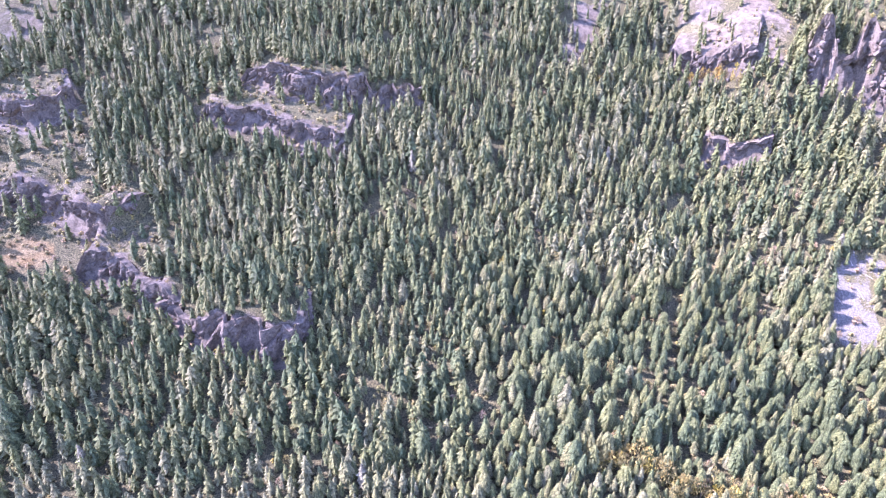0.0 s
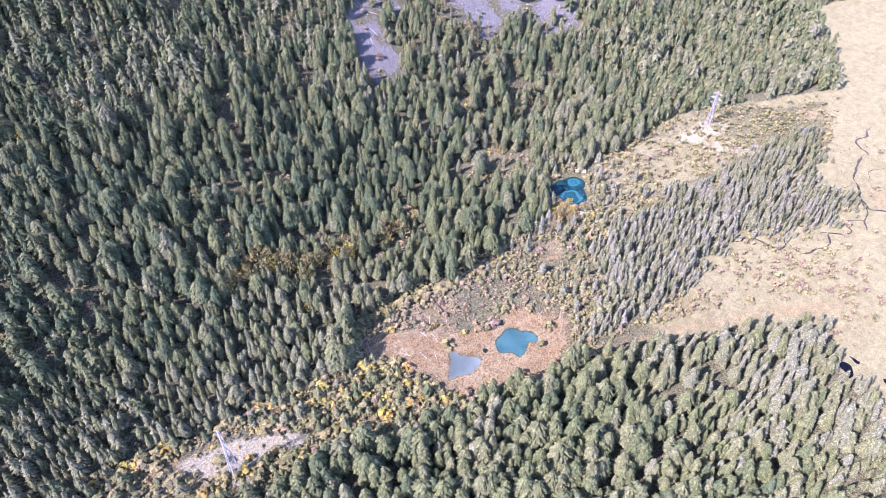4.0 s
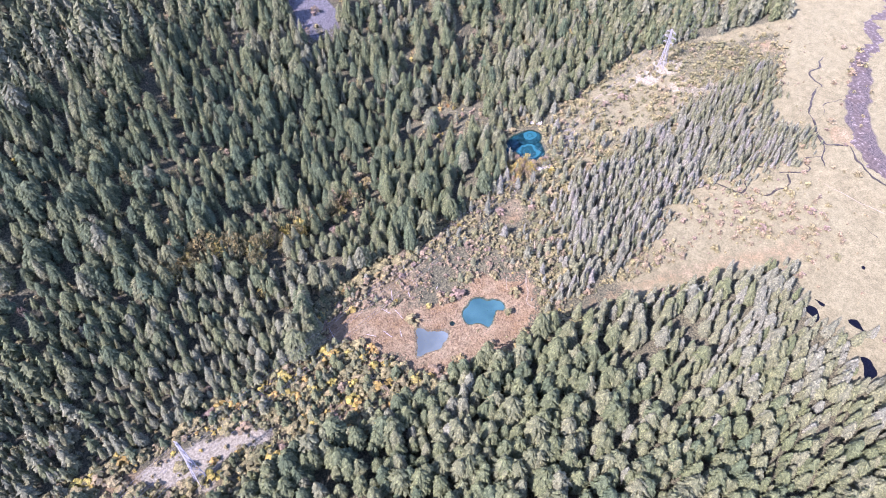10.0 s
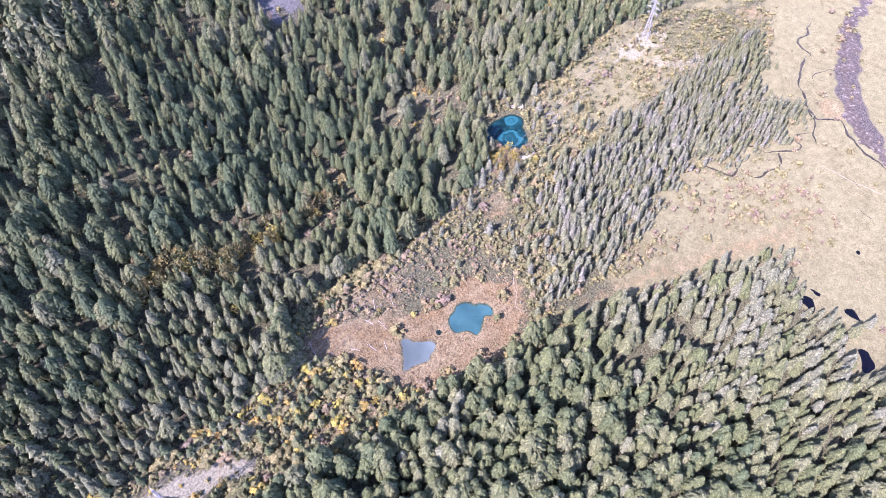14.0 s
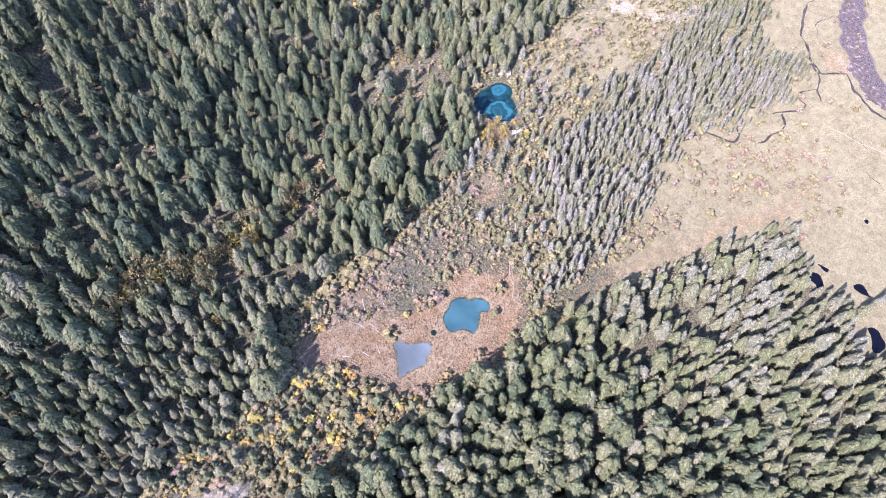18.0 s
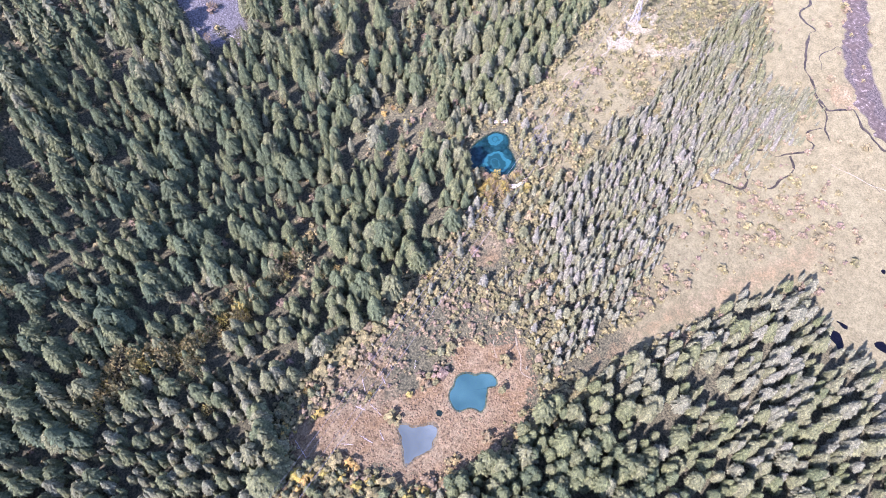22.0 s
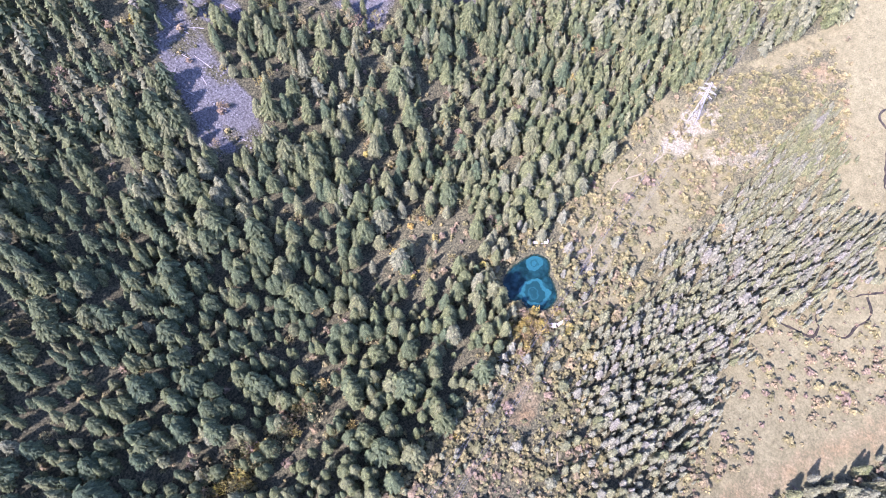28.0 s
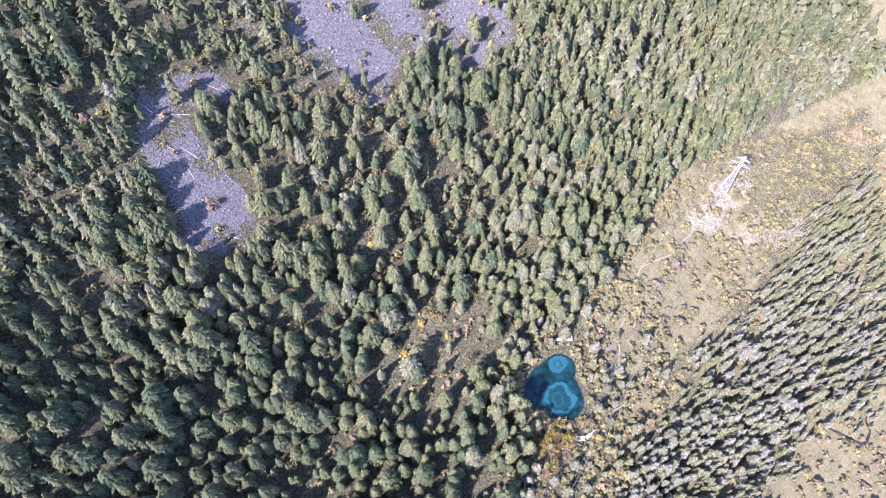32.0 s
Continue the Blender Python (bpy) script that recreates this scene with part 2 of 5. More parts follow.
def along(line, step):
    """Places spaced along a line."""
    out = []
    for (x0, y0), (x1, y1) in zip(line, line[1:]):
        n = max(1, int(math.hypot(x1 - x0, y1 - y0) / step))
        out += [(x0 + (x1 - x0) * k / n, y0 + (y1 - y0) * k / n) for k in range(n)]
    return np.array(out + [line[-1]], float)


# ---- the plan ----
LAKE = rounded([(300, 210), (306, 207), (308, 202), (306, 198), (301, 196), (298, 191), (294, 186), (288, 186), (283, 189), (281, 194), (281, 200), (279, 205), (282, 210), (288, 212), (294, 212)], 1)
POOL = rounded([(168.6, 144.2), (171.9, 148.0), (175.0, 149.9), (178.2, 149.3), (179.6, 150.4), (183.4, 149.6), (185.6, 148.0), (187.1, 146.5), (187.0, 143.5), (188.7, 142.9), (190.9, 139.9), (191.3, 137.2), (190.2, 134.5), (188.4, 133.1), (186.6, 133.5), (185.2, 135.9), (183.4, 135.4), (180.1, 133.8), (177.1, 132.0), (174.2, 132.1), (173.6, 133.9), (173.3, 137.2), (171.2, 139.1), (169.0, 140.7)], 1)
POOL_B = rounded([(149.9, 160.3), (152.8, 156.9), (154.0, 152.6), (156.1, 151.0), (158.4, 149.0), (159.8, 146.2), (158.8, 143.9), (156.1, 142.2), (152.8, 141.6), (149.0, 141.0), (146.7, 142.4), (144.6, 143.7), (140.4, 144.9), (137.0, 146.7), (140.6, 149.9), (143.3, 151.9), (146.1, 155.7)], 1)
POOL_C = rounded([(165.5, 148.5), (165, 145.5), (162.5, 146), (162.8, 148.5)], 1)
DARK = [
    rounded([(294.6, 24), (297.8, 18.5), (293, 13.8), (289, 13.2), (286.9, 15.4), (290, 18.2), (290.8, 21.4)], 1),
    rounded([(301.4, 22.8), (302.8, 19.6), (302, 14), (299, 15.4), (300.2, 19)], 1),
    rounded([(300.8, 4.2), (304.2, 0.1), (300.8, -4.2), (298, -6.8), (297.8, -1.7), (298.6, 2.2)], 1),
    rounded([(283.3, -8.7), (285.2, -13.3), (281.8, -16.4), (279.4, -19.6), (273.6, -18.6), (272.0, -15.8), (273.4, -13.3), (277.9, -12.8), (280.4, -10.1)], 1),
    rounded([(340.4, 14), (343, 11.4), (338.4, 6.2), (337, 7.8), (339.6, 10.6)], 1),
]
MEADOW = [(127, 193), (142, 184), (156, 167), (167, 158), (182, 155), (192, 159), (211, 141), (210, 132), (197, 120), (177, 117), (157, 124), (144, 133), (133, 146), (126, 170), (118, 182), (119, 190)]
BARE = [(238, 181), (253, 179), (251, 166), (236, 162), (230, 172)]
WOOD_SOUTH = [(-300, 140), (20, 157), (60, 152), (108, 132), (148, 124), (172, 112), (196, 106), (218, 97), (244, 84), (262, 75), (290, 56), (311, 38), (297, 27), (284, 14), (288, 1), (296, -8), (279, -4), (265, -12), (278, -25), (330, -34), (330, -130), (-300, -130)]
HEATH = [(444, 203), (462, 194), (475, 181), (499, 157), (527, 144), (502, 123), (478, 117), (454, 112), (438, 135), (421, 156), (425, 170), (440, 173), (435, 185)]
HEATH_DRY = [(496, 159), (520, 143), (505, 127), (490, 144)]
GRASS_STRIP = [(212, 112), (243, 101), (270, 88), (297, 71), (317, 56), (338, 45), (334, 34), (312, 42), (290, 58), (262, 76), (240, 88), (214, 102)]
WOOD_MID = [(206, 118), (226, 122), (240, 128), (255, 147), (270, 158), (300, 160), (322, 156), (342, 160), (358, 153), (371, 150), (390, 150), (414, 146), (442, 143), (466, 141), (490, 130), (481, 124), (455, 109), (438, 108), (420, 98), (428, 78), (412, 70), (392, 72), (373, 87), (352, 97), (335, 110), (326, 107), (290, 102), (249, 105), (224, 110)]
WOOD_EDGE = [(-900, 200), (3, 204), (37, 199), (65, 196), (93, 189), (108, 183), (115, 188), (122, 202), (140, 206), (162, 200), (177, 196), (196, 193), (222, 191), (258, 191), (275, 204), (284, 218), (305, 222), (318, 216), (340, 207), (364, 207), (421, 210), (482, 181), (554, 146), (568, 152), (606, 174), (640, 205), (681, 226), (735, 214), (800, 200), (900, 190)]
SCREE = [
    [(279, 399), (284, 391), (281, 378), (277, 358), (277, 347), (263, 332), (246, 339), (243, 346), (250, 359), (254, 373), (262, 388)],
    [(286, 396), (299, 391), (312, 388), (302, 376), (287, 382)],
    [(472, 535), (503, 528), (493, 472), (476, 407), (456, 331), (436, 317), (422, 326), (416, 355), (366, 358), (362, 392), (377, 427), (402, 446), (441, 473)],
    [(338, 385), (352, 394), (380, 374), (405, 355), (440, 325), (434, 310), (405, 314), (375, 340), (345, 336)],
    [(596, 512), (615, 480), (609, 439), (592, 383), (594, 352), (662, 334), (642, 305), (606, 289), (575, 302), (562, 340), (564, 399), (577, 453)],
]
LEDGES = [[(-330, 480), (-262, 505), (-232, 425), (-182, 397), (-158, 362), (-220, 352), (-300, 368), (-340, 400)], [(-185, 486), (-152, 512), (-98, 500), (-60, 494), (-60, 452), (-110, 448), (-182, 466)], [(190, 566), (215, 545), (268, 520), (286, 560), (262, 592), (206, 622)], [(92, 548), (112, 546), (152, 622), (126, 632)], [(-375, 518), (-330, 520), (-295, 548), (-320, 592), (-385, 590)]]
BRUSH = [(128, 190), (142, 184), (155, 166), (165, 156.5), (173, 156), (185, 154), (190, 161), (203, 151), (214, 142), (218, 156), (204, 180), (188, 187), (153, 192), (131, 196)]
CLEARING = [(324, 207), (346, 212), (362, 204), (382, 204), (405, 198), (420, 195.5), (442, 196.6), (466, 184), (493, 162), (524, 141.5), (500, 130), (484, 128), (466, 140), (442, 143), (414, 146), (390, 150), (371, 151), (358, 154), (342, 161), (322, 160), (316, 184)]
STRIP = along([(80, 262), (104, 260), (125, 248), (146, 245), (168, 242), (193, 244)], 4.0)
GULLY = [(153, 371), (147, 371), (133, 311), (138, 310)]
GRAVEL = [[(12.8, 196), (32.8, 191.5), (42.4, 189.5), (46.9, 187.5), (50.7, 182.4), (58.3, 179), (61.4, 174), (71.5, 167.6), (65.1, 165), (58.2, 169), (52.9, 171), (46.2, 171), (35.8, 164), (19.9, 182)], [(388, 190), (410, 192), (437, 192), (446, 175), (429, 169), (417, 174), (402, 176), (398, 184)], [(400, 176), (417, 172), (432, 165), (448, 144), (426, 137), (412, 145), (408, 157), (400, 166)]]
RIVER = rounded([(615, 86), (601, 99), (578, 97), (560, 86), (546, 93), (516, 84), (486, 76), (464, 70), (436, 50), (422, 30), (432, 20), (452, 40), (480, 54), (520, 66), (545, 78), (562, 74), (582, 86), (600, 88)], 1)
# rock steps: foot line, height, how far the top runs back
CLIFFS = [
    ([(-224, 362), (-188, 357), (-159, 341), (-137, 318), (-107, 314), (-76, 309)], 18, 40),
    ([(-335, 420), (-291, 415), (-259, 409), (-237, 401), (-204, 378)], 15, 40),
    ([(-350, 474), (-311, 468), (-287, 464), (-260, 481)], 14, 40),
    ([(-147, 499), (-101, 486), (-73, 486), (-8, 500)], 16, 30),
    ([(-172, 470), (-132, 470), (-102, 458), (-64, 450)], 10, 30),
    ([(196, 489), (220, 475), (242, 468)], 12, 25),
    ([(186, 566), (215, 550), (246, 536)], 12, 30),
    ([(280, 534), (305, 516), (329, 508), (366, 494), (402, 493), (440, 497), (470, 512)], 44, 70),
    ([(636, 487), (673, 474), (712, 460), (775, 454)], 30, 60),
]


def foot(x):
    return 215 + 47 * ss(70, 270, x) - 22 * ss(330, 600, x)


def wood_edge(x):
    return np.interp(x, [p[0] for p in WOOD_EDGE], [p[1] for p in WOOD_EDGE])


def buttress(u, h):
    """How far a cliff stands out at a place along it: sharp steps out, slow steps back."""
    far = 2.5 + 0.15 * h + 0.16 * max(h - 20, 0)
    w = u / (12.0 + 0.6 * h) + 2.2 * (fractal(u, 0 * u + h, 24.0, 13, 2) - 0.5) + 0.45
    k = 1 - w + np.floor(w)
    return far * (ss(0, 0.84, k) - ss(0.84, 1.0, k)) * (0.55 + 0.6 * TABLE[np.floor(w).astype(int) % 256, int(h)])


def cliff_rise(x, y):
    """How far the rock steps lift the slope, and how bare the rock is there."""
    x, y = np.asarray(x, float), np.asarray(y, float)
    rise, bare = np.zeros(x.shape), np.zeros(x.shape)
    for line, h, back in CLIFFS:
        best, side, end, gone = np.full(x.shape, 1e9), np.zeros(x.shape), np.zeros(x.shape), 0.0
        way = np.zeros(x.shape)
        total = len(line) - 1
        for k, ((x0, y0), (x1, y1)) in enumerate(zip(line, line[1:])):
            dx, dy = x1 - x0, y1 - y0
            length = math.hypot(dx, dy)
            t = np.clip(((x - x0) * dx + (y - y0) * dy) / length**2, 0, 1)
            d = np.hypot(x - x0 - t * dx, y - y0 - t * dy)
            s = ((y - y0) * dx - (x - x0) * dy) / length
            near = d < best
            side, end, way, best = np.where(near, s, side), np.where(near, (k + t) / total, end), np.where(near, gone + t * length, way), np.where(near, d, best)
            gone += length
        fade = ss(0, 0.07, end) * ss(1, 0.975, end) * ss(back * 1.5, back * 0.6, best) * (0.6 + 0.5 * ss(0.28, 0.6, fractal(x, y, 26, 11, 2)))
        v = side + buttress(way, h)
        rise += h * fade * ss(1.0, 4.5, v) * np.exp(-np.maximum(v - 6, 0) / (back * 2.2))
        bare = np.maximum(bare, fade * ss(-9, -2, v) * ss(9, 2, v) * (0.6 + 0.8 * vnoise(x, y, 9, 12)))
    return rise, np.clip(bare * 1.4, 0, 1)


PONDS = [(LAKE, 3.5), (POOL, 2.0), (POOL_B, 1.6), (POOL_C, 0.8)] + [(p, 1.1) for p in DARK]


def base_height(x, y):
    x, y = np.asarray(x, float), np.asarray(y, float)
    z = np.clip(-3.2 - 0.022 * (x - 250) + 0.008 * (y - 80), -12, 6) + 3.0 * ss(90, 10, np.hypot(x - 297, y - 200))
    d = np.maximum(y - foot(x), 0)
    k = 0.36 + 0.17 * ss(180, 270, x) + 0.06 * ss(60, -100, x)
    z = z + k * (np.sqrt(d * d + 225) - 15) * 1.06
    e = np.maximum(d - 150, 0)
    z = z + 0.24 * e * e / (e + 60)
    # the far side of the valley, behind the camera
    s = np.maximum(-150 - y, 0)
    return z + 0.25 * s * s / (s + 120)


def height(x, y):
    """The ground's height."""
    x, y = np.asarray(x, float), np.asarray(y, float)
    d = y - foot(x)
    z = base_height(x, y) + cliff_rise(x, y)[0]
    up = ss(5, 110, d)
    z = z + up * (8.0 * (fractal(x, y, 55, 1) - 0.5) + 1.8 * (fractal(x, y, 11, 2) - 0.5)) + (1 - up) * 0.9 * (fractal(x, y, 14, 3) - 0.5)
    for p, deep in PONDS:
        x0, x1, y0, y1 = min(q[0] for q in p) - 8, max(q[0] for q in p) + 8, min(q[1] for q in p) - 8, max(q[1] for q in p) + 8
        near = (x > x0) & (x < x1) & (y > y0) & (y < y1)
        if near.any():
            s = outside(x, y, p) + 0.9 * (fractal(x, y, 2.6, 4, 2) - 0.5) + (0.35 if p in DARK else 0)
            level = LEVEL[PONDS.index((p, deep))]
            flat = ss(6, 0, s)
            z = z * (1 - flat) + (level + 0.25) * flat
            z = np.where(s < 0.6, np.minimum(z, level + 0.25 - (0.25 + deep) * ss(0.6, -4.5, s) - 0.25 * ss(0.6, -0.4, s)), z)
    return z


LEVEL = [float(base_height(np.mean([q[0] for q in p]), np.mean([q[1] for q in p]))) - 0.35 for p, _ in PONDS]


# ---- the ground ----
def build_ground():
    lines = lambda *runs: np.unique(np.concatenate([np.arange(p, q, s) for p, q, s in runs]))
    xs = lines((-4000, -1000, 250), (-1000, -380, 20), (-380, 0, 5.0), (0, 130, 3.6), (130, 320, 1.2), (320, 660, 4.0), (660, 900, 10), (900, 4001, 200))
    ys = lines((-4000, -400, 300), (-400, -60, 20), (-60, -24, 3), (-24, 28, 0.9), (28, 110, 2.6), (110, 222, 1.1), (222, 300, 3.6), (300, 580, 4.0), (580, 700, 6), (700, 900, 10), (900, 4001, 200))
    gx, gy = np.meshgrid(xs, ys)
    x, y = gx.ravel(), gy.ravel()
    z = height(x, y)
    z = np.minimum(z, 700 + 0.02 * z)
    w, h = len(xs), len(ys)
    i = (np.arange(h - 1)[:, None] * w + np.arange(w - 1)[None]).ravel()
    tris = np.concatenate([np.stack([i, i + 1, i + w + 1], 1), np.stack([i, i + w + 1, i + w], 1)])
    rough = 7 * (fractal(x, y, 12, 6) - 0.5)
    inside = lambda p, soft=3.0: ss(soft, -soft, outside(x, y, p) + rough)
    wood = np.maximum(np.maximum(ss(-6, 6, y - wood_edge(x) + rough), inside(WOOD_SOUTH)), 0.45 * inside(WOOD_MID))
    open_ = ss(215, 300, x + 0.8 * (120 - y)) * (1 - wood)
    bog = [(300, 100), (345, 88), (372, 62), (352, 36), (312, 42), (285, 84)]
    ochre = np.maximum(np.maximum(ss(4, -4, outside(x, y, MEADOW) + 2.2 * rough), np.maximum(0.5 * inside(BARE), 0.3 * inside(bog, 14))), 0.6 * (1 - wood) * ss(240, 140, x) * fractal(x, y, 18, 8) * 1.4)
    clear = ss(10, -6, outside(x, y, CLEARING) + 2 * rough)
    open_ = np.maximum(open_ * (1 - 0.7 * clear), (0.4 + 0.5 * fractal(x, y, 16, 36)) * clear)
    ochre = np.maximum(ochre * (1 - 0.8 * clear), np.maximum(0.47 * inside(GRASS_STRIP, 5.0), 0.55 * inside([(442, 72), (459, 57), (437, 50), (428, 62)])))
    heath = inside(HEATH, 7.0)
    open_ = open_ * (1 - 0.38 * heath)
    ochre = np.maximum(ochre, 0.56 * inside(HEATH_DRY, 6.0))
    straw = np.clip(np.maximum(open_, (0.1 + 0.4 * fractal(x, y, 10, 17)) * (1 - wood)), 0, 1) * (1 - inside(MEADOW))
    ochre = np.maximum(ochre, 0.9 * ss(26, 6, np.hypot(x + 258, (y - 377) * 1.3) + 2 * rough))
    wild = 16 * (fractal(x, y, 24, 18, 4) - 0.5)
    patchy = 0.45 + 0.55 * ss(0.38, 0.52, fractal(x, y, 13, 19))
    scree = np.max([0.35 * inside(p) + 0.55 * inside(p) * ss(0.3, 0.55, fractal(x, y, 7, 27)) if k < 2 else (0.9 if k != 3 else 0.75) * patchy * ss(8, -8, outside(x, y, p) + wild) for k, p in enumerate(SCREE)] + [0.45 * inside([(316, 203), (326, 192), (321, 182), (309, 176), (302, 175), (303, 187), (311, 192)])] + [0.4 * ss(300, 340, x) * ss(335, 365, y) * ss(660, 620, x) * ss(560, 500, y)], 0)
    rise, bare = cliff_rise(x, y)
    ledge = ss(6, -6, np.min([outside(x, y, p) for p in LEDGES], 0) + 1.5 * rough)
    straw = np.maximum(straw, 0.4 * ss(32, 10, np.hypot((x - 277) * 0.9, y - 254) + 2 * rough))
    straw = np.maximum(straw, (0.12 + 0.4 * fractal(x, y, 14, 26)) * ledge)
    bare = np.maximum(bare, 0.62 * ledge * np.where(x > 0, 1.5, 0.7) * fractal(x, y, 16, 23) * 1.6)
    bare = bare * (1 - 0.9 * ss(26, 6, np.hypot(x + 258, (y - 377) * 1.3) + 2 * rough))
    streak = np.interp(y, [316, 322, 377, 432, 492, 530], [444, 445, 463, 482, 501, 507])
    gravel = np.max([(0.2 + 0.65 * fractal(x, y, 10, 25)) * ss(7, 0, np.abs(x - streak + 7 * (fractal(x, y, 30, 24) - 0.5)) + 0.9 * rough) * ss(312, 325, y) * ss(540, 525, y)] + [k * inside(p, 5.0) for k, p in zip((0.9, 0.64, 0.47), GRAVEL)], 0)
    mud = ss(4, -3, outside(x, y, RIVER) + 3.0 + 1.4 * rough)
    one = np.ones_like(x)
    me = tri_mesh("ground", np.stack([x, y, z], 1), tris, [ground_material()], zone=np.stack([straw, ochre, scree, one], 1), zone_b=np.stack([bare, gravel, mud, one], 1))
    tagged(new("ground", me), "valley floor of straw grass rising to a rocky wooded slope", "ground", kind="structure")


build_ground()


def sheet(name, poly, z, mat, label, kind="structure", category="water"):
    """A flat water sheet a little wider than its basin."""
    cx, cy = np.mean([p[0] for p in poly]), np.mean([p[1] for p in poly])
    if sum(x0 * y1 - x1 * y0 for (x0, y0), (x1, y1) in zip(poly, poly[1:] + poly[:1])) < 0:
        poly = poly[::-1]
    ring = [(cx + (px - cx) * 1.08, cy + (py - cy) * 1.08, z) for px, py in poly]
    n = len(ring)
    me = tri_mesh(name, np.array(ring + [(cx, cy, z)]), np.array([(k, (k + 1) % n, n) for k in range(n)]), [mat])
    return tagged(new(name, me), label, category, kind=kind)


def silt_material(name, dark, light, rings):
    """A lake bed: clay swirls in pale rings on dark ground."""
    m = Mat(name)
    v = m.place()
    n1 = m.noise(3.2 if rings else 11.0, 3, 0.4, v)
    n2 = m.noise(7.0, 2, 0.5, v)
    c = m.ramp(n1, (0.42, dark), (0.7, tuple(0.6 * p + 0.4 * q for p, q in zip(dark, light)))) if rings else m.ramp(n1, (0.35, dark), (0.65, light))
    if rings:
        for cx, cy, r0, r1, pale in rings:
            d = m.t.nodes.new("ShaderNodeVectorMath")
            d.operation = "DISTANCE"
            m.t.links.new(v, d.inputs[0])
            d.inputs[1].default_value = (cx, cy, -3.0)
            r = m.math("ADD", d.outputs["Value"], m.math("ADD", m.math("MULTIPLY", m.math("SUBTRACT", n1, 0.5), 3.5), m.math("MULTIPLY", m.math("SUBTRACT", n2, 0.5), 7.0)))
            up = m.math("MULTIPLY", m.math("SUBTRACT", r, r0), 1.6, True)
            down = m.math("MULTIPLY", m.math("SUBTRACT", r1, r), 1.6, True)
            c = m.mix(m.math("MULTIPLY", up, down), c, tuple(p + (q - p) * pale for p, q in zip(dark, light)))
    return m.colour(c).m


def bed(name, poly, z, mat, label):
    xs = np.arange(min(p[0] for p in poly) - 1, max(p[0] for p in poly) + 1, 0.8)
    ys = np.arange(min(p[1] for p in poly) - 1, max(p[1] for p in poly) + 1, 0.8)
    gx, gy = np.meshgrid(xs, ys)
    x, y = gx.ravel(), gy.ravel()
    s = outside(x, y, poly)
    zz = z - 0.9 * ss(0.5, -5, s) + 0.15 * (fractal(x, y, 3, 9) - 0.5)
    w = len(xs)
    i = (np.arange(len(ys) - 1)[:, None] * w + np.arange(w - 1)[None]).ravel()
    tris = np.concatenate([np.stack([i, i + 1, i + w + 1], 1), np.stack([i, i + w + 1, i + w], 1)])
    tris = tris[(s[tris] < 0.3).all(1)]
    tagged(new(name, tri_mesh(name, np.stack([x, y, zz], 1), tris, [mat])), label, "lake bed", kind="structure")


LAKE_WATER = water_material("lake_water", (0.34, 0.55, 0.60))
sheet("water_lake", LAKE, LEVEL[0], LAKE_WATER, "clear blue spring lake with pale clay rings", category="lake")
bed("bed_lake", LAKE, LEVEL[0] - 0.4, silt_material("lake_silt", (0.016, 0.052, 0.043), (0.165, 0.355, 0.335), [(289.8, 196.0, -9, 7.6, 0.3), (289.8, 196.0, 5.4, 7.6, 0.95), (289.2, 196.6, 2.2, 3.6, 0.6), (289.6, 197.4, -9, 1.2, 0.55), (302.8, 204.2, -9, 5.2, 0.85), (303.0, 204.0, 1.6, 2.6, 0.3)]), "dark lake bed with swirls of pale blue clay")
sheet("water_pool", POOL, LEVEL[1], water_material("pool_water", (0.52, 0.72, 0.76)), "milky turquoise pool in the bog", category="pool")
bed("bed_pool", POOL, LEVEL[1] - 0.25, silt_material("pool_silt", (0.098, 0.15, 0.138), (0.17, 0.23, 0.205), None), "turquoise silt on the pool's bed")
sheet("water_pool_pale", POOL_B, LEVEL[2], water_material("pale_pool_water", (0.78, 0.83, 0.84), 0.12), "pale grey-blue pool in the bog", category="pool")
bed("bed_pool_pale", POOL_B, LEVEL[2] - 0.25, silt_material("pale_silt", (0.15, 0.168, 0.15), (0.225, 0.246, 0.22), None), "pale grey silt on the pool's bed")
DARK_WATER = water_material("bog_water", (0.12, 0.12, 0.24))
sheet("water_puddle", POOL_C, LEVEL[3], water_material("puddle_water", (0.2, 0.35, 0.42)), "small dark blue puddle in the bog", category="pool")
for p, lv in zip(DARK, LEVEL[4:]):
    sheet("water_bog_pond", p, lv, DARK_WATER, "black bog pond in pale grass", category="pond")


# ---- plants: shapes of height 1, scaled as they are planted ----
def cone_trunk(rng, top, r, sides=5):
    v = [(r * math.cos(6.283 * k / sides), r * math.sin(6.283 * k / sides), -0.03) for k in range(sides)] + [(0, 0, top)]
    return np.array(v), np.array([(k, (k + 1) % sides, sides) for k in range(sides)])


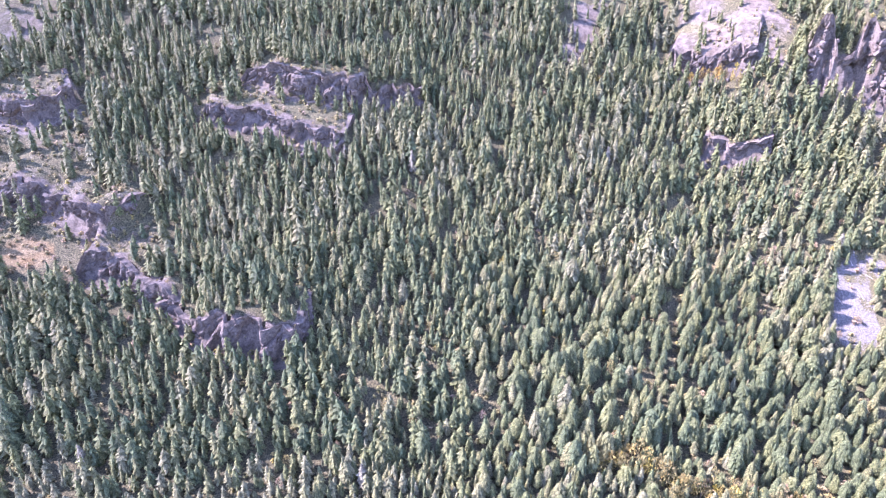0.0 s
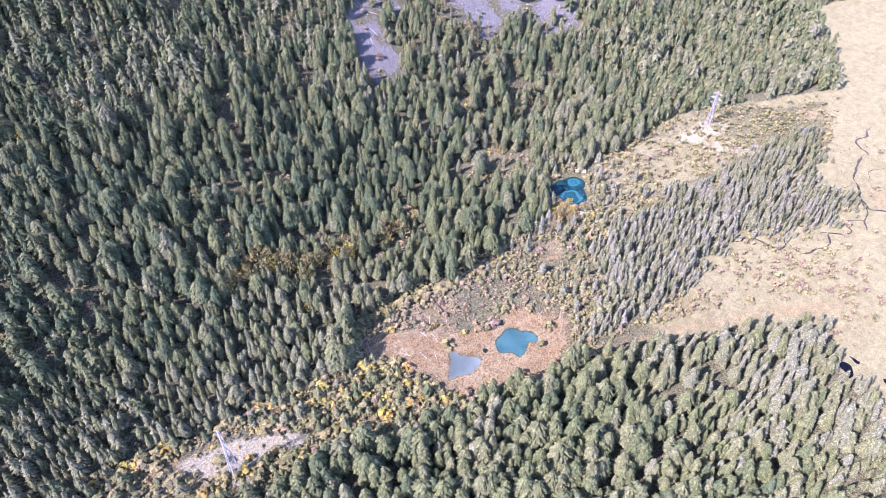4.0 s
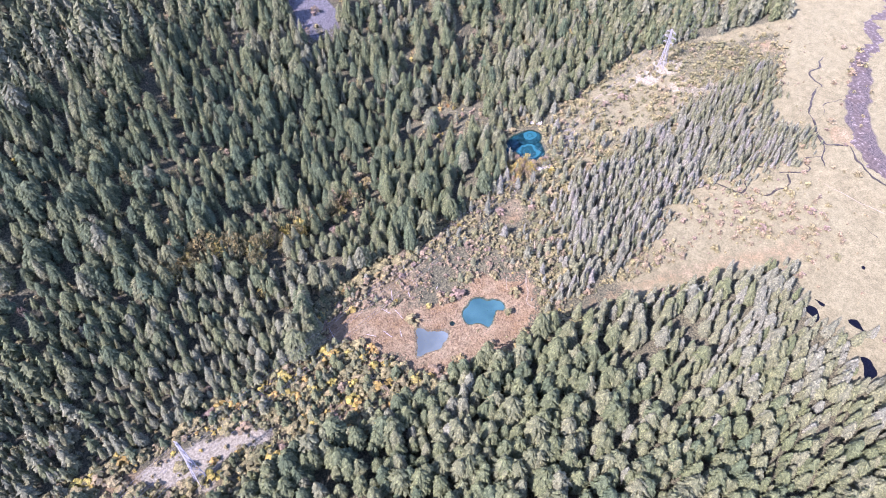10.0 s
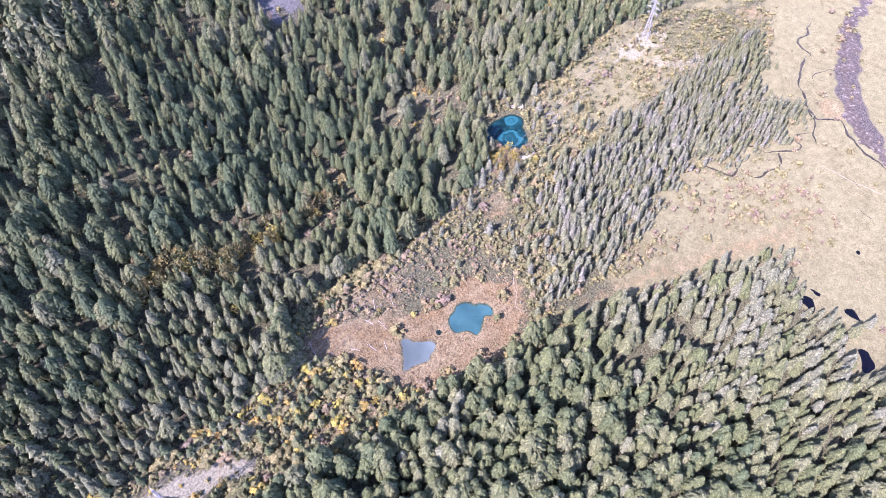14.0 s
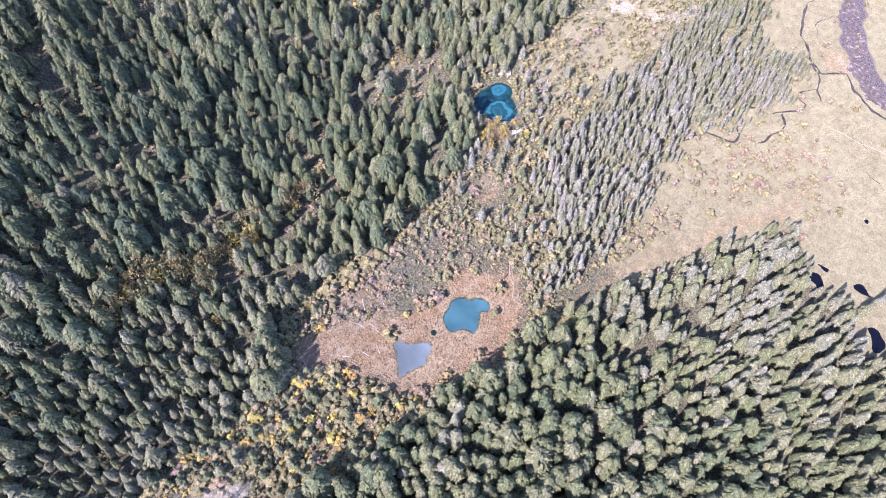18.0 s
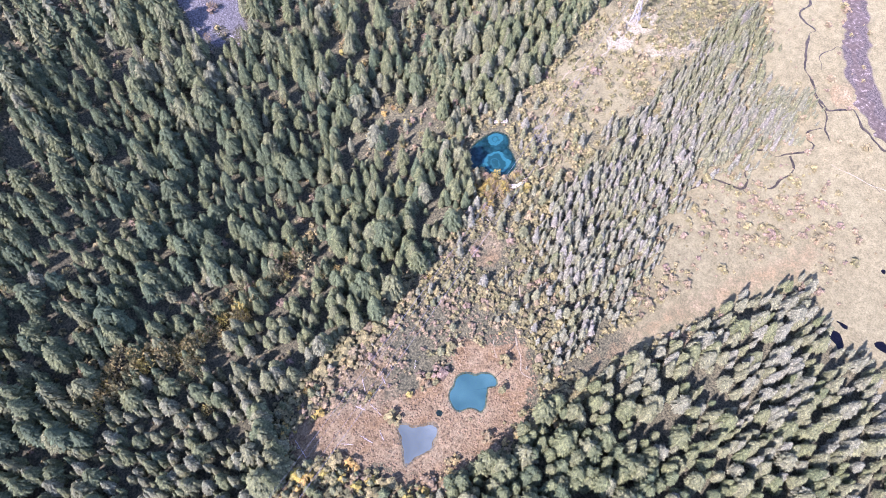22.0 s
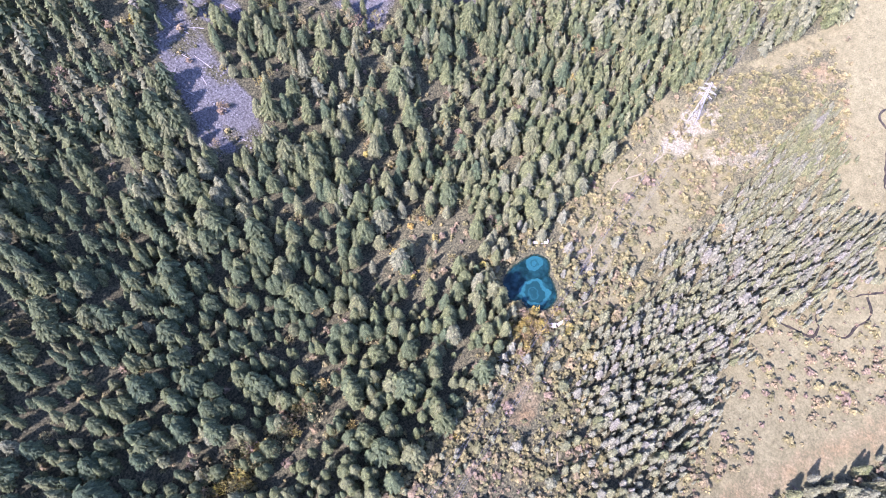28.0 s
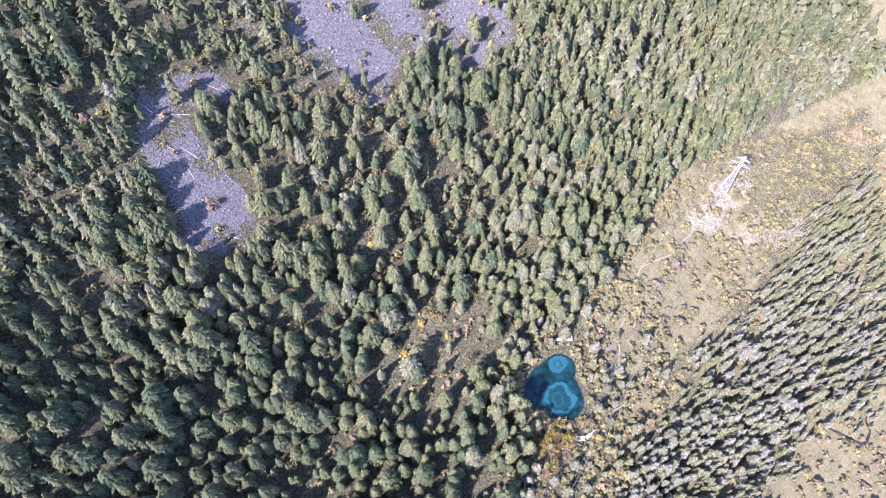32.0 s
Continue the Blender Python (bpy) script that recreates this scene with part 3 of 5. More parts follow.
def conifer_crown(rng, radius, low, power, tuft, lobes=0.2, sides=6):
    """A closed inner cone, toned dark as painted shade, with a shell of small ridged, drooping tufts. Points, faces,
    tones.
    """
    v, f, tone = [], [], []
    waves = [(rng.randint(2, 5), rng.rand() * 6.283, 3 + 5 * rng.rand()) for _ in range(3)]
    side, bias = rng.rand() * 6.283, 0.22 * rng.rand()

    def girth(t, a):
        w = sum(math.sin(n * a + p + q * t * 3) for n, p, q in waves) / 3
        return radius * (1 - t) ** power * (0.62 + 0.38 * float(ss(0, 0.3, t))) * (1 + lobes * w + bias * math.cos(a - side)) + 0.012

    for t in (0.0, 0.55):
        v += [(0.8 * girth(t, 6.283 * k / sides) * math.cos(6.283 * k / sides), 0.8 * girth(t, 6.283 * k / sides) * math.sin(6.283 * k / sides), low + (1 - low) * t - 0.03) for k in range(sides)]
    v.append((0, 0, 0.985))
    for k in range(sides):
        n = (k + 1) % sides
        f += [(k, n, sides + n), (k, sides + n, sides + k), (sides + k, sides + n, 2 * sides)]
    # crown's inner shade put into the tone, darkest low down
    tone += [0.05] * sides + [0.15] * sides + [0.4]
    t = 0.08
    while t < 0.97:
        r0 = girth(t, 0.0) / (1 + lobes) + 0.02
        n = max(3, round(6.283 * r0 / (tuft * 0.72)))
        turn = rng.rand() * 6.283
        for j in range(n):
            if rng.rand() < 0.06:
                continue
            a = turn + 6.283 * (j + 0.7 * (rng.rand() - 0.5)) / n
            z = low + (1 - low) * min(t + 0.5 * tuft * (rng.rand() - 0.5), 0.985)
            r = girth(min(t, 0.99), a) * (0.86 + 0.28 * rng.rand())
            s = tuft * (0.75 + 0.5 * rng.rand()) * (1 - 0.35 * t)
            c, si = math.cos(a), math.sin(a)
            at = lambda o, w, h: (c * o - si * w, si * o + c * w, z + h)
            tip = 0.35 * s * rng.rand()
            b = len(v)
            wd = s * (0.36 + 0.2 * rng.rand())
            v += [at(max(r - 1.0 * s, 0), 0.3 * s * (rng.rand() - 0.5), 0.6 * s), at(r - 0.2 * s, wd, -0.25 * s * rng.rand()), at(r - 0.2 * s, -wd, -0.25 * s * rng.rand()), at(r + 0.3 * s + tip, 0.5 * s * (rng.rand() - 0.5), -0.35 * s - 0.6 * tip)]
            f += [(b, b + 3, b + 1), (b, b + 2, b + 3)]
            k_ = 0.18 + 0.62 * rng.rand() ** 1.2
            # roots toned darker than tips: painted shade between tufts
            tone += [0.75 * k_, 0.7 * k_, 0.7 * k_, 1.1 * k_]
        t += tuft * 0.72
    b = len(v)
    v += [(0.014, 0, 0.93), (-0.007, 0.013, 0.93), (-0.007, -0.013, 0.93), (0, 0, 1.0)]
    f += [(b, b + 1, b + 3), (b + 1, b + 2, b + 3), (b + 2, b, b + 3)]
    return np.array(v), np.array(f), np.array(tone + [0.6] * 4)


def leaf_crown(rng, count, radius, low, flat=1.0):
    """Small leaf sprays set all over an egg-shaped crown, each tilted its own way."""
    v, f, tone = [], [], []
    lobes = [(rng.rand() * 6.283, 0.35 + 0.5 * rng.rand(), 0.4 * rng.rand()) for _ in range(4)]
    for _ in range(count):
        a, q = rng.rand() * 6.283, rng.rand() ** 0.8
        z = low + (1 - low) * q
        lobe, wide, lift = lobes[rng.randint(4)]
        r = radius * math.sqrt(max(0.04, 1 - (2 * q - 0.9) ** 2)) * (0.55 + 0.45 * rng.rand())
        x, y = r * (math.cos(a) + wide * math.cos(lobe)) * 0.75, r * (math.sin(a) + wide * math.sin(lobe)) * 0.75
        s = radius * (0.22 + 0.26 * rng.rand()) * (6.2 / count**0.5)
        out = Vector((x, y, 0.5 * (z - 0.3))).normalized()
        side = out.cross(Vector((rng.randn(), rng.randn(), rng.randn()))).normalized()
        up = (Vector((0, 0, 1)) + 0.8 * out + 0.4 * Vector((rng.randn(), rng.randn(), rng.randn()))).normalized()
        p = Vector((x, y, z - lift * 0.3 * q))
        b = len(v)
        v += [tuple(p + side * s * 0.6 - up * s * 0.5), tuple(p - side * s * 0.6 - up * s * 0.4 + out * s * 0.4), tuple(p + up * s * flat + out * s * 0.3)]
        f += [(b, b + 1, b + 2)]
        k = 0.35 + 0.45 * rng.rand() + 0.1 * q
        tone += [0.75 * k, 0.75 * k, k]
    return np.array(v), np.array(f), np.array(tone)


def mound(rng):
    """A low bush: uneven leafy tufts over a heart darkened to paint the shade inside."""
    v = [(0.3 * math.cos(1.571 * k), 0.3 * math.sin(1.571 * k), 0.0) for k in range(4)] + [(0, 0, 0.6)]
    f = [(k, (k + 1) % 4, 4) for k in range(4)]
    # same leaves, toned dark in place of the bush's inner shade
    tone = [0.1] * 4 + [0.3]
    for _ in range(10):
        a, q = rng.rand() * 6.283, rng.rand() ** 0.7
        r, z, s = 0.5 * math.cos(1.45 * q) * (0.7 + 0.5 * rng.rand()), 0.12 + 0.72 * math.sin(1.5 * q) * (0.75 + 0.4 * rng.rand()), 0.2 + 0.16 * rng.rand()
        c, si = math.cos(a), math.sin(a)
        at = lambda o, w, h: (c * o - si * w, si * o + c * w, z + h)
        b = len(v)
        v += [at(r - 0.7 * s, 0.3 * s * (rng.rand() - 0.5), 0.5 * s), at(r, 0.7 * s, -0.2 * s), at(r, -0.7 * s, -0.2 * s * rng.rand()), at(r + 0.6 * s, 0.5 * s * (rng.rand() - 0.5), 0.3 * s * (rng.rand() - 0.8))]
        f += [(b, b + 3, b + 1), (b, b + 2, b + 3)]
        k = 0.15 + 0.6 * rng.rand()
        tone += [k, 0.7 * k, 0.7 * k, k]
    return np.array(v), np.array(f), np.array(tone)


def plant(rng, kind):
    """Trunk and crown as one shape: points, faces, which faces are bark, and tones."""
    if kind == "spruce":
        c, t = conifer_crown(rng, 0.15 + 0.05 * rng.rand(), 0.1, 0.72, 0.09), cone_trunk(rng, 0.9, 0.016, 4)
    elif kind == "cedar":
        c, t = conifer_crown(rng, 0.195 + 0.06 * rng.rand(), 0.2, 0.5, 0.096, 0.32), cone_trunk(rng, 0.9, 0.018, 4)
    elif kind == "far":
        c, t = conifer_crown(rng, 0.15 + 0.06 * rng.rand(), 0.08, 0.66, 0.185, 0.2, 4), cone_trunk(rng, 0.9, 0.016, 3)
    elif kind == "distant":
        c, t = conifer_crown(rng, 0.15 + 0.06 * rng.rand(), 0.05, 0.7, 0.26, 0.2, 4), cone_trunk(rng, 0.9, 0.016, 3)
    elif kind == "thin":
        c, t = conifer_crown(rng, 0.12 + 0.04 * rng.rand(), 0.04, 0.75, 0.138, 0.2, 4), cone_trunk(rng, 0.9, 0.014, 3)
    elif kind == "birch":
        c, t = leaf_crown(rng, 110, 0.3, 0.15), cone_trunk(rng, 0.7, 0.02)
    else:
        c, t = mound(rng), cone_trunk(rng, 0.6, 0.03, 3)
    v = np.concatenate([c[0], t[0]])
    f = np.concatenate([c[1], t[1] + len(c[0])])
    return v, f, np.concatenate([np.zeros(len(c[1])), np.ones(len(t[1]))]), np.concatenate([c[2], np.zeros(len(t[0]))])


SHAPES = {k: [plant(np.random.RandomState(50 + 10 * j + i), k) for i in range(n)] for j, (k, n) in enumerate((("spruce", 10), ("cedar", 10), ("far", 10), ("thin", 10), ("birch", 8), ("shrub", 10), ("distant", 8)))}
RNG = np.random.RandomState(3)


def planted(name, sets, mat, label, category):
    """One joined mesh of plants. sets: rows of kind, x, y, tall, wide, tint."""
    vs, fs, ms, ts, tn, base = [], [], [], [], [], 0
    for kind, x, y, tall, wide, tint in sets:
        if not len(x):
            continue
        z = height(x, y)
        pick = RNG.randint(len(SHAPES[kind]), size=len(x))
        turn = RNG.rand(len(x)) * 6.283
        lean = 0.035 * RNG.randn(len(x), 2)
        for k, (v, f, mi, to) in enumerate(SHAPES[kind]):
            s = pick == k
            n = s.sum()
            if not n:
                continue
            c, si = np.cos(turn[s])[:, None], np.sin(turn[s])[:, None]
            w = (tall[s] * wide[s])[:, None]
            px, py, pz = (v[None, :, 0] * c - v[None, :, 1] * si) * w, (v[None, :, 0] * si + v[None, :, 1] * c) * w, v[None, :, 2] * tall[s][:, None]
            px, py = px + lean[s, :1] * pz, py + lean[s, 1:] * pz
            vs.append(np.stack([px + x[s][:, None], py + y[s][:, None], pz + z[s][:, None]], 2).reshape(-1, 3))
            fs.append((f[None] + (base + len(v) * np.arange(n))[:, None, None]).reshape(-1, 3))
            ms.append(np.tile(mi, n))
            ts.append(np.repeat(tint[s], len(v)))
            tn.append(np.tile(to, n))
            base += n * len(v)
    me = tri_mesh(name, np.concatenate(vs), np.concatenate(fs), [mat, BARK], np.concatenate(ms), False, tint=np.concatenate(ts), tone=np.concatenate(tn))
    return tagged(new(name, me), label, category, kind="stuff")


def jittered(x0, x1, y0, y1, step):
    gx, gy = np.meshgrid(np.arange(x0, x1, step), np.arange(y0, y1, step))
    gx = gx + 0.5 * step * (np.arange(gx.shape[0])[:, None] % 2)
    n = gx.size
    return gx.ravel() + step * 1.2 * (RNG.rand(n) - 0.5), gy.ravel() + step * 1.2 * (RNG.rand(n) - 0.5)


def wet(x, y):
    return np.min([outside(x, y, p) for p, _ in PONDS], 0)


def slope_density(x, y):
    """How thickly the slope wood grows, 0 to 1."""
    d = np.where(y > wood_edge(x), 1.0, 0.0)
    scree = np.min([outside(x, y, p) for p in SCREE], 0)
    scree = np.minimum(scree, outside(x, y, GULLY))
    far_scree = np.min([outside(x, y, p) for p in SCREE[2:]], 0)
    d = d * np.where(scree + 6 * (fractal(x, y, 10, 28) - 0.5) < 0, np.where(far_scree < 2, 0.5 * ss(0.5, 0.66, fractal(x, y, 12, 29)), 0.015), 1.0)
    d = d * (1 - 0.88 * ss(6, -6, np.min([outside(x, y, p) for p in LEDGES], 0) + 18 * (fractal(x, y, 20, 22) - 0.5)))
    d = d * (1 - 0.8 * ss(0.25, 0.7, cliff_rise(x, y)[1]))
    fan = ss(300, 330, x) * ss(330, 355, y) * ss(660, 600, x)
    d = d * (1 - 0.6 * fan) * (1 - 0.45 * ss(262, 290, x) * ss(262, 285, y) * ss(365, 340, y) * ss(400, 350, x))
    glade = ss(30, 14, np.hypot((x - 277) * 0.9, y - 254) + 10 * (fractal(x, y, 9, 35) - 0.5))
    d = d * (1 - 0.85 * glade)
    strip = np.min([np.hypot(x - px, y - py) for px, py in STRIP], 0)
    d = d * (1 - 0.3 * ss(13, 4, strip + 8 * (fractal(x, y, 14, 32) - 0.5)))
    gap = fractal(x, y, 26, 21)
    small = fractal(x, y, 13, 30, 2)
    return d * (1 - 0.4 * ss(0.64, 0.76, gap)) * (1 - 0.5 * ss(0.6, 0.72, small))


# the wood on the slope
x, y = jittered(-340, 1080, 140, 680, 4.8)
keep = (RNG.rand(len(x)) < slope_density(x, y) * np.where(x > 600, np.where(x > 760, 0.6, 0.85), 0.97) * ((y < 560) | (x < 430)) * np.where(y > 600, 0.5, 1)) & (wet(x, y) > 1.5)
keep &= (x > np.interp(y, [150, 200, 250, 600], [-60, -200, -290, -400])) & (x < np.interp(y, [100, 240, 400, 440, 500, 560, 610], [700, 860, 1130, 1120, 980, 660, 440]))
tall_row = np.concatenate([along([(98, 188), (104, 184), (110, 186), (113, 192), (117, 200), (121, 206)], 3.0), along([(268, 200), (271, 205), (274, 210), (277, 216)], 3.2)])
x, y = np.concatenate([x[keep], tall_row[:, 0]]), np.concatenate([y[keep], tall_row[:, 1]])
age = fractal(x, y, 42, 31)
tall = (7.5 + 7.0 * age + 11.0 * fractal(x, y, 16, 34, 2)) * (0.46 + 0.74 * RNG.rand(len(x))) * (1 - 0.25 * ss(330, 380, y) * ss(300, 340, x))
lower = ss(125, 95, x) * ss(262, 235, y)
tall = tall * (1 - 0.25 * lower)
tall[len(x) - len(tall_row):] = np.where(tall_row[:, 0] > 200, 14, 19) + 5 * RNG.rand(len(tall_row))
dry = ss(270, 330, x) * ss(330, 250, y) + ss(0.46, 0.66, fractal(x, y, 34, 33)) + 0.5 * ss(280, 340, x) * ss(300, 340, y)
tint = np.clip(0.25 + 0.2 * RNG.randn(len(x)) - 0.05 * ss(310, 400, x) - 0.1 * ss(240, 200, x) * ss(250, 275, y) * ss(400, 360, y) + 0.2 * dry + 0.15 * ss(200, 120, x) * ss(270, 215, y) + 0.12 * lower, 0, 0.66)
tint[RNG.rand(len(x)) < 0.0015] = 0.9
wide = 0.72 + 0.42 * RNG.rand(len(x)) + 0.25 * ss(11, 5, tall)
ex, ey = jittered(300, 640, 195, 335, 5.6)
more = (RNG.rand(len(ex)) < 0.85 * slope_density(ex, ey)) & (wet(ex, ey) > 3)
ex, ey = ex[more], ey[more]
en = len(ex)
lx, ly = jittered(-60, 128, 195, 262, 4.0)
more = (RNG.rand(len(lx)) < 0.6) & (ly > wood_edge(lx) + 2)
lx, ly = lx[more], ly[more]
ln = len(lx)
near = (x > 20) & (x < 410) & (y < 375)
round_ = RNG.rand(len(x)) < 0.42
order = np.argsort(np.hypot(x - 200, (y - 245) * 0.9))
single = np.zeros(len(x), bool)
single[order[:300]] = True
SINGLE = [(x[k], y[k], tall[k], wide[k], tint[k], round_[k]) for k in np.flatnonzero(single)]
sets = [(kind, x[s], y[s], tall[s], wide[s], tint[s]) for kind, s in (("spruce", near & ~round_ & ~single), ("cedar", near & round_ & ~single), ("far", ~near & (x < 560)), ("distant", ~near & (x >= 560)))]
sets.append(("far", ex, ey, 7 + 8 * RNG.rand(en), 1.0 + 0.4 * RNG.rand(en), np.clip(0.3 + 0.16 * RNG.randn(en), 0, 0.8)))
sets.append(("spruce", lx, ly, 5.5 + 6.5 * RNG.rand(ln), 0.75 + 0.3 * RNG.rand(ln), np.clip(0.45 + 0.16 * RNG.randn(ln), 0, 0.7)))

# the wood south of the pools
x, y = jittered(-40, 320, -70, 165, 4.45)
keep = (outside(x, y, WOOD_SOUTH) + 12 * (fractal(x, y, 12, 44) - 0.5) < 2) & (RNG.rand(len(x)) < 0.97 - 0.45 * ss(0.62, 0.74, fractal(x, y, 22, 41)) - 0.22 * ss(200, 280, x)) & (wet(x, y) > 2) & (x > np.interp(y, [-60, 0, 100, 160], [175, 115, 35, -25]))
x, y = x[keep], y[keep]
n = len(x)
tall, wide, tint = (11.5 + 10 * fractal(x, y, 30, 43) + 2.5 * ss(200, 150, x)) * (0.5 + 0.65 * RNG.rand(n)), 0.76 + 0.34 * RNG.rand(n), np.clip(0.26 + 0.15 * RNG.randn(n) + 0.3 * ss(165, 265, x) + 0.15 * ss(0.5, 0.7, fractal(x, y, 25, 45)), 0, 0.8)
tall = tall * (1 - 0.28 * ss(200, 240, x) * ss(-16, 2, outside(x, y, WOOD_SOUTH)))
round_ = RNG.rand(n) < 0.75 - 0.65 * ss(150, 225, x)
sets += [(kind, x[s], y[s], tall[s], wide[s], tint[s]) for kind, s in (("cedar", round_), ("spruce", ~round_))]
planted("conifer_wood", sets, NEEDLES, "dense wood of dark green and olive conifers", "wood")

# the thin wood on the valley floor
x, y = jittered(200, 535, 65, 195, 2.8)
keep = (RNG.rand(len(x)) < (1 - 0.95 * ss(6, -6, outside(x, y, CLEARING) + 10 * (fractal(x, y, 12, 54) - 0.5))) * ss(10, -6, outside(x, y, WOOD_MID) + 16 * (fractal(x, y, 15, 51) - 0.5))) & (RNG.rand(len(x)) < 0.97 - 0.7 * ss(0.58, 0.72, fractal(x, y, 18, 52)))
x, y = x[keep], y[keep]
n = len(x)
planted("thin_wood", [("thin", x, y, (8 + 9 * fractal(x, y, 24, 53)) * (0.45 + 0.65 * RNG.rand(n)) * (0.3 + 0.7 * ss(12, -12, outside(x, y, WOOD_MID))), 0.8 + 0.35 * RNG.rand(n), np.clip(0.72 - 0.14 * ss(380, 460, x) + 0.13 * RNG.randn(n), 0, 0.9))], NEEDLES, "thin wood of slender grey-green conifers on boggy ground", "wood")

# scrub: everywhere that is open but for the pools, thick round the bog's edge
x, y = jittered(-60, 550, -30, 235, 2.15)
band = np.minimum(wood_edge(x) - y, outside(x, y, WOOD_SOUTH))
thick = 1.25 * ss(-8, 2, band) * ss(330, 260, x + 0.3 * (150 - y))
thick = np.maximum(thick, 0.75 * ss(-8, 2, band) * ss(470, 380, x) * ss(130, 165, y))
thick = np.maximum(thick, 0.35 * ss(22, -5, outside(x, y, [(300, 100), (345, 88), (372, 62), (352, 36), (312, 42), (285, 84)])))
thick = thick * (0.03 + 0.97 * ss(-1, 7, outside(x, y, MEADOW) + 10 * (fractal(x, y, 13, 61) - 0.5)))
thick = np.where(outside(x, y, BRUSH) + 6 * (fractal(x, y, 9, 64) - 0.5) < 0, 1.4 * ss(0.3, 0.5, fractal(x, y, 7, 68)), thick)
thick = np.where(outside(x, y, CLEARING) < 0, 0.26 + 0.6 * ss(0.42, 0.62, fractal(x, y, 14, 65)) * ss(430, 370, x), thick)
thick = np.where((outside(x, y, BARE) < 0) | ((outside(x, y, WOOD_MID) < 0) & (outside(x, y, CLEARING) > 0)), 0.12, thick)
thick = np.where(np.min([outside(x, y, p) for p in GRAVEL], 0) < 1, 0.3, thick)
thick = np.maximum(thick, 0.03 * (band > 0)) * ss(-3, 3, outside(x, y, GRASS_STRIP) + 6 * (fractal(x, y, 7, 67) - 0.5))
heath = ss(6, -6, outside(x, y, HEATH) + 10 * (fractal(x, y, 11, 69) - 0.5))
thick = np.maximum(thick, 0.72 * heath * (1 - 0.7 * ss(5, -5, outside(x, y, HEATH_DRY))))
keep = (RNG.rand(len(x)) < thick * (0.5 + 0.8 * fractal(x, y, 12, 62))) & (wet(x, y) > 1.5)
x, y = x[keep], y[keep]
n = len(x)
gold = 0.22 * ss(14, 4, outside(x, y, MEADOW)) * ss(0.4, 0.6, fractal(x, y, 8, 66)) + 0.2 * ss(190, 90, x) + 0.14 * ss(45, 15, np.hypot(x - 285, y - 195))
twiggy = 1.15 * ss(6, -6, outside(x, y, BRUSH)) * (RNG.rand(n) < 0.8) + 0.1 * ss(6, -6, outside(x, y, CLEARING))
tint = np.clip(0.22 + 0.14 * RNG.randn(n) + 0.28 * twiggy + 0.2 * ss(220, 280, x) * ss(150, 110, y) - 0.08 * heath[keep], 0, 0.6)
tint = np.where(RNG.rand(n) < 0.6 * gold, 0.6 + 0.18 * RNG.rand(n) + 0.16 * (x < 140), tint)
low = [("shrub", x, y, (0.8 + 3.4 * RNG.rand(n) ** 2.6) * (1 + 0.25 * ss(215, 180, x)) * (1 - 0.4 * ss(2, -5, outside(x, y, BRUSH))), 0.95 + 0.8 * RNG.rand(n), tint)]
# undergrowth in the glades of the slope
x, y = jittered(-340, 660, 195, 600, 4.4)
keep = RNG.rand(len(x)) < (0.3 + 0.7 * (1 - slope_density(x, y)) + 0.9 * ss(30, 12, np.hypot(x - 277, y - 254))) * (y > wood_edge(x)) * np.where(np.min([outside(x, y, p) for p in SCREE], 0) < 1, 0.25, 1) * (0.35 + 1.1 * ss(0.35, 0.62, fractal(x, y * 0.5, 9, 63))) * ss(560, 520, y - 0.1 * x)
x, y = x[keep & (wet(x, y) > 3)], y[keep & (wet(x, y) > 3)]
n = len(x)
low.append(("shrub", x, y, 1.1 + 2.6 * RNG.rand(n), 0.9 + 0.5 * RNG.rand(n), np.clip(0.28 + 0.2 * RNG.randn(n) + 0.3 * ss(30, 12, np.hypot(x - 277, y - 254)), 0, 1)))
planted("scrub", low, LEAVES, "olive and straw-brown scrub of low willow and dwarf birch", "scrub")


# ---- autumn trees and small conifers among the scrub ----
x, y = jittered(-60, 345, 115, 260, 3.6)
band = np.minimum(wood_edge(x) - y, outside(x, y, WOOD_SOUTH))
ok = (band > -3) & (outside(x, y, MEADOW) > 3) & ((outside(x, y, BRUSH) > -4) | (RNG.rand(len(x)) < 0.15)) & (outside(x, y, BARE) > 2) & (wet(x, y) > 3) & (np.min([outside(x, y, p) for p in GRAVEL], 0) > 2)
keep = ok & (RNG.rand(len(x)) < (0.4 + 0.45 * ss(150, 120, x)) * ss(345, 310, x) * (0.35 + fractal(x, y, 14, 71)))
x, y = x[keep], y[keep]
n = len(x)
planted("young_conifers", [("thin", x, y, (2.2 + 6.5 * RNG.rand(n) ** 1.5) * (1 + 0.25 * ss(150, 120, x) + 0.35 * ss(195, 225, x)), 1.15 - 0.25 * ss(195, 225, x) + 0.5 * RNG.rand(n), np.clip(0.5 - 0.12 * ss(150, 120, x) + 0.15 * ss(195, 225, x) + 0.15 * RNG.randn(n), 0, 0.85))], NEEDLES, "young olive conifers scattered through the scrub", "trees")

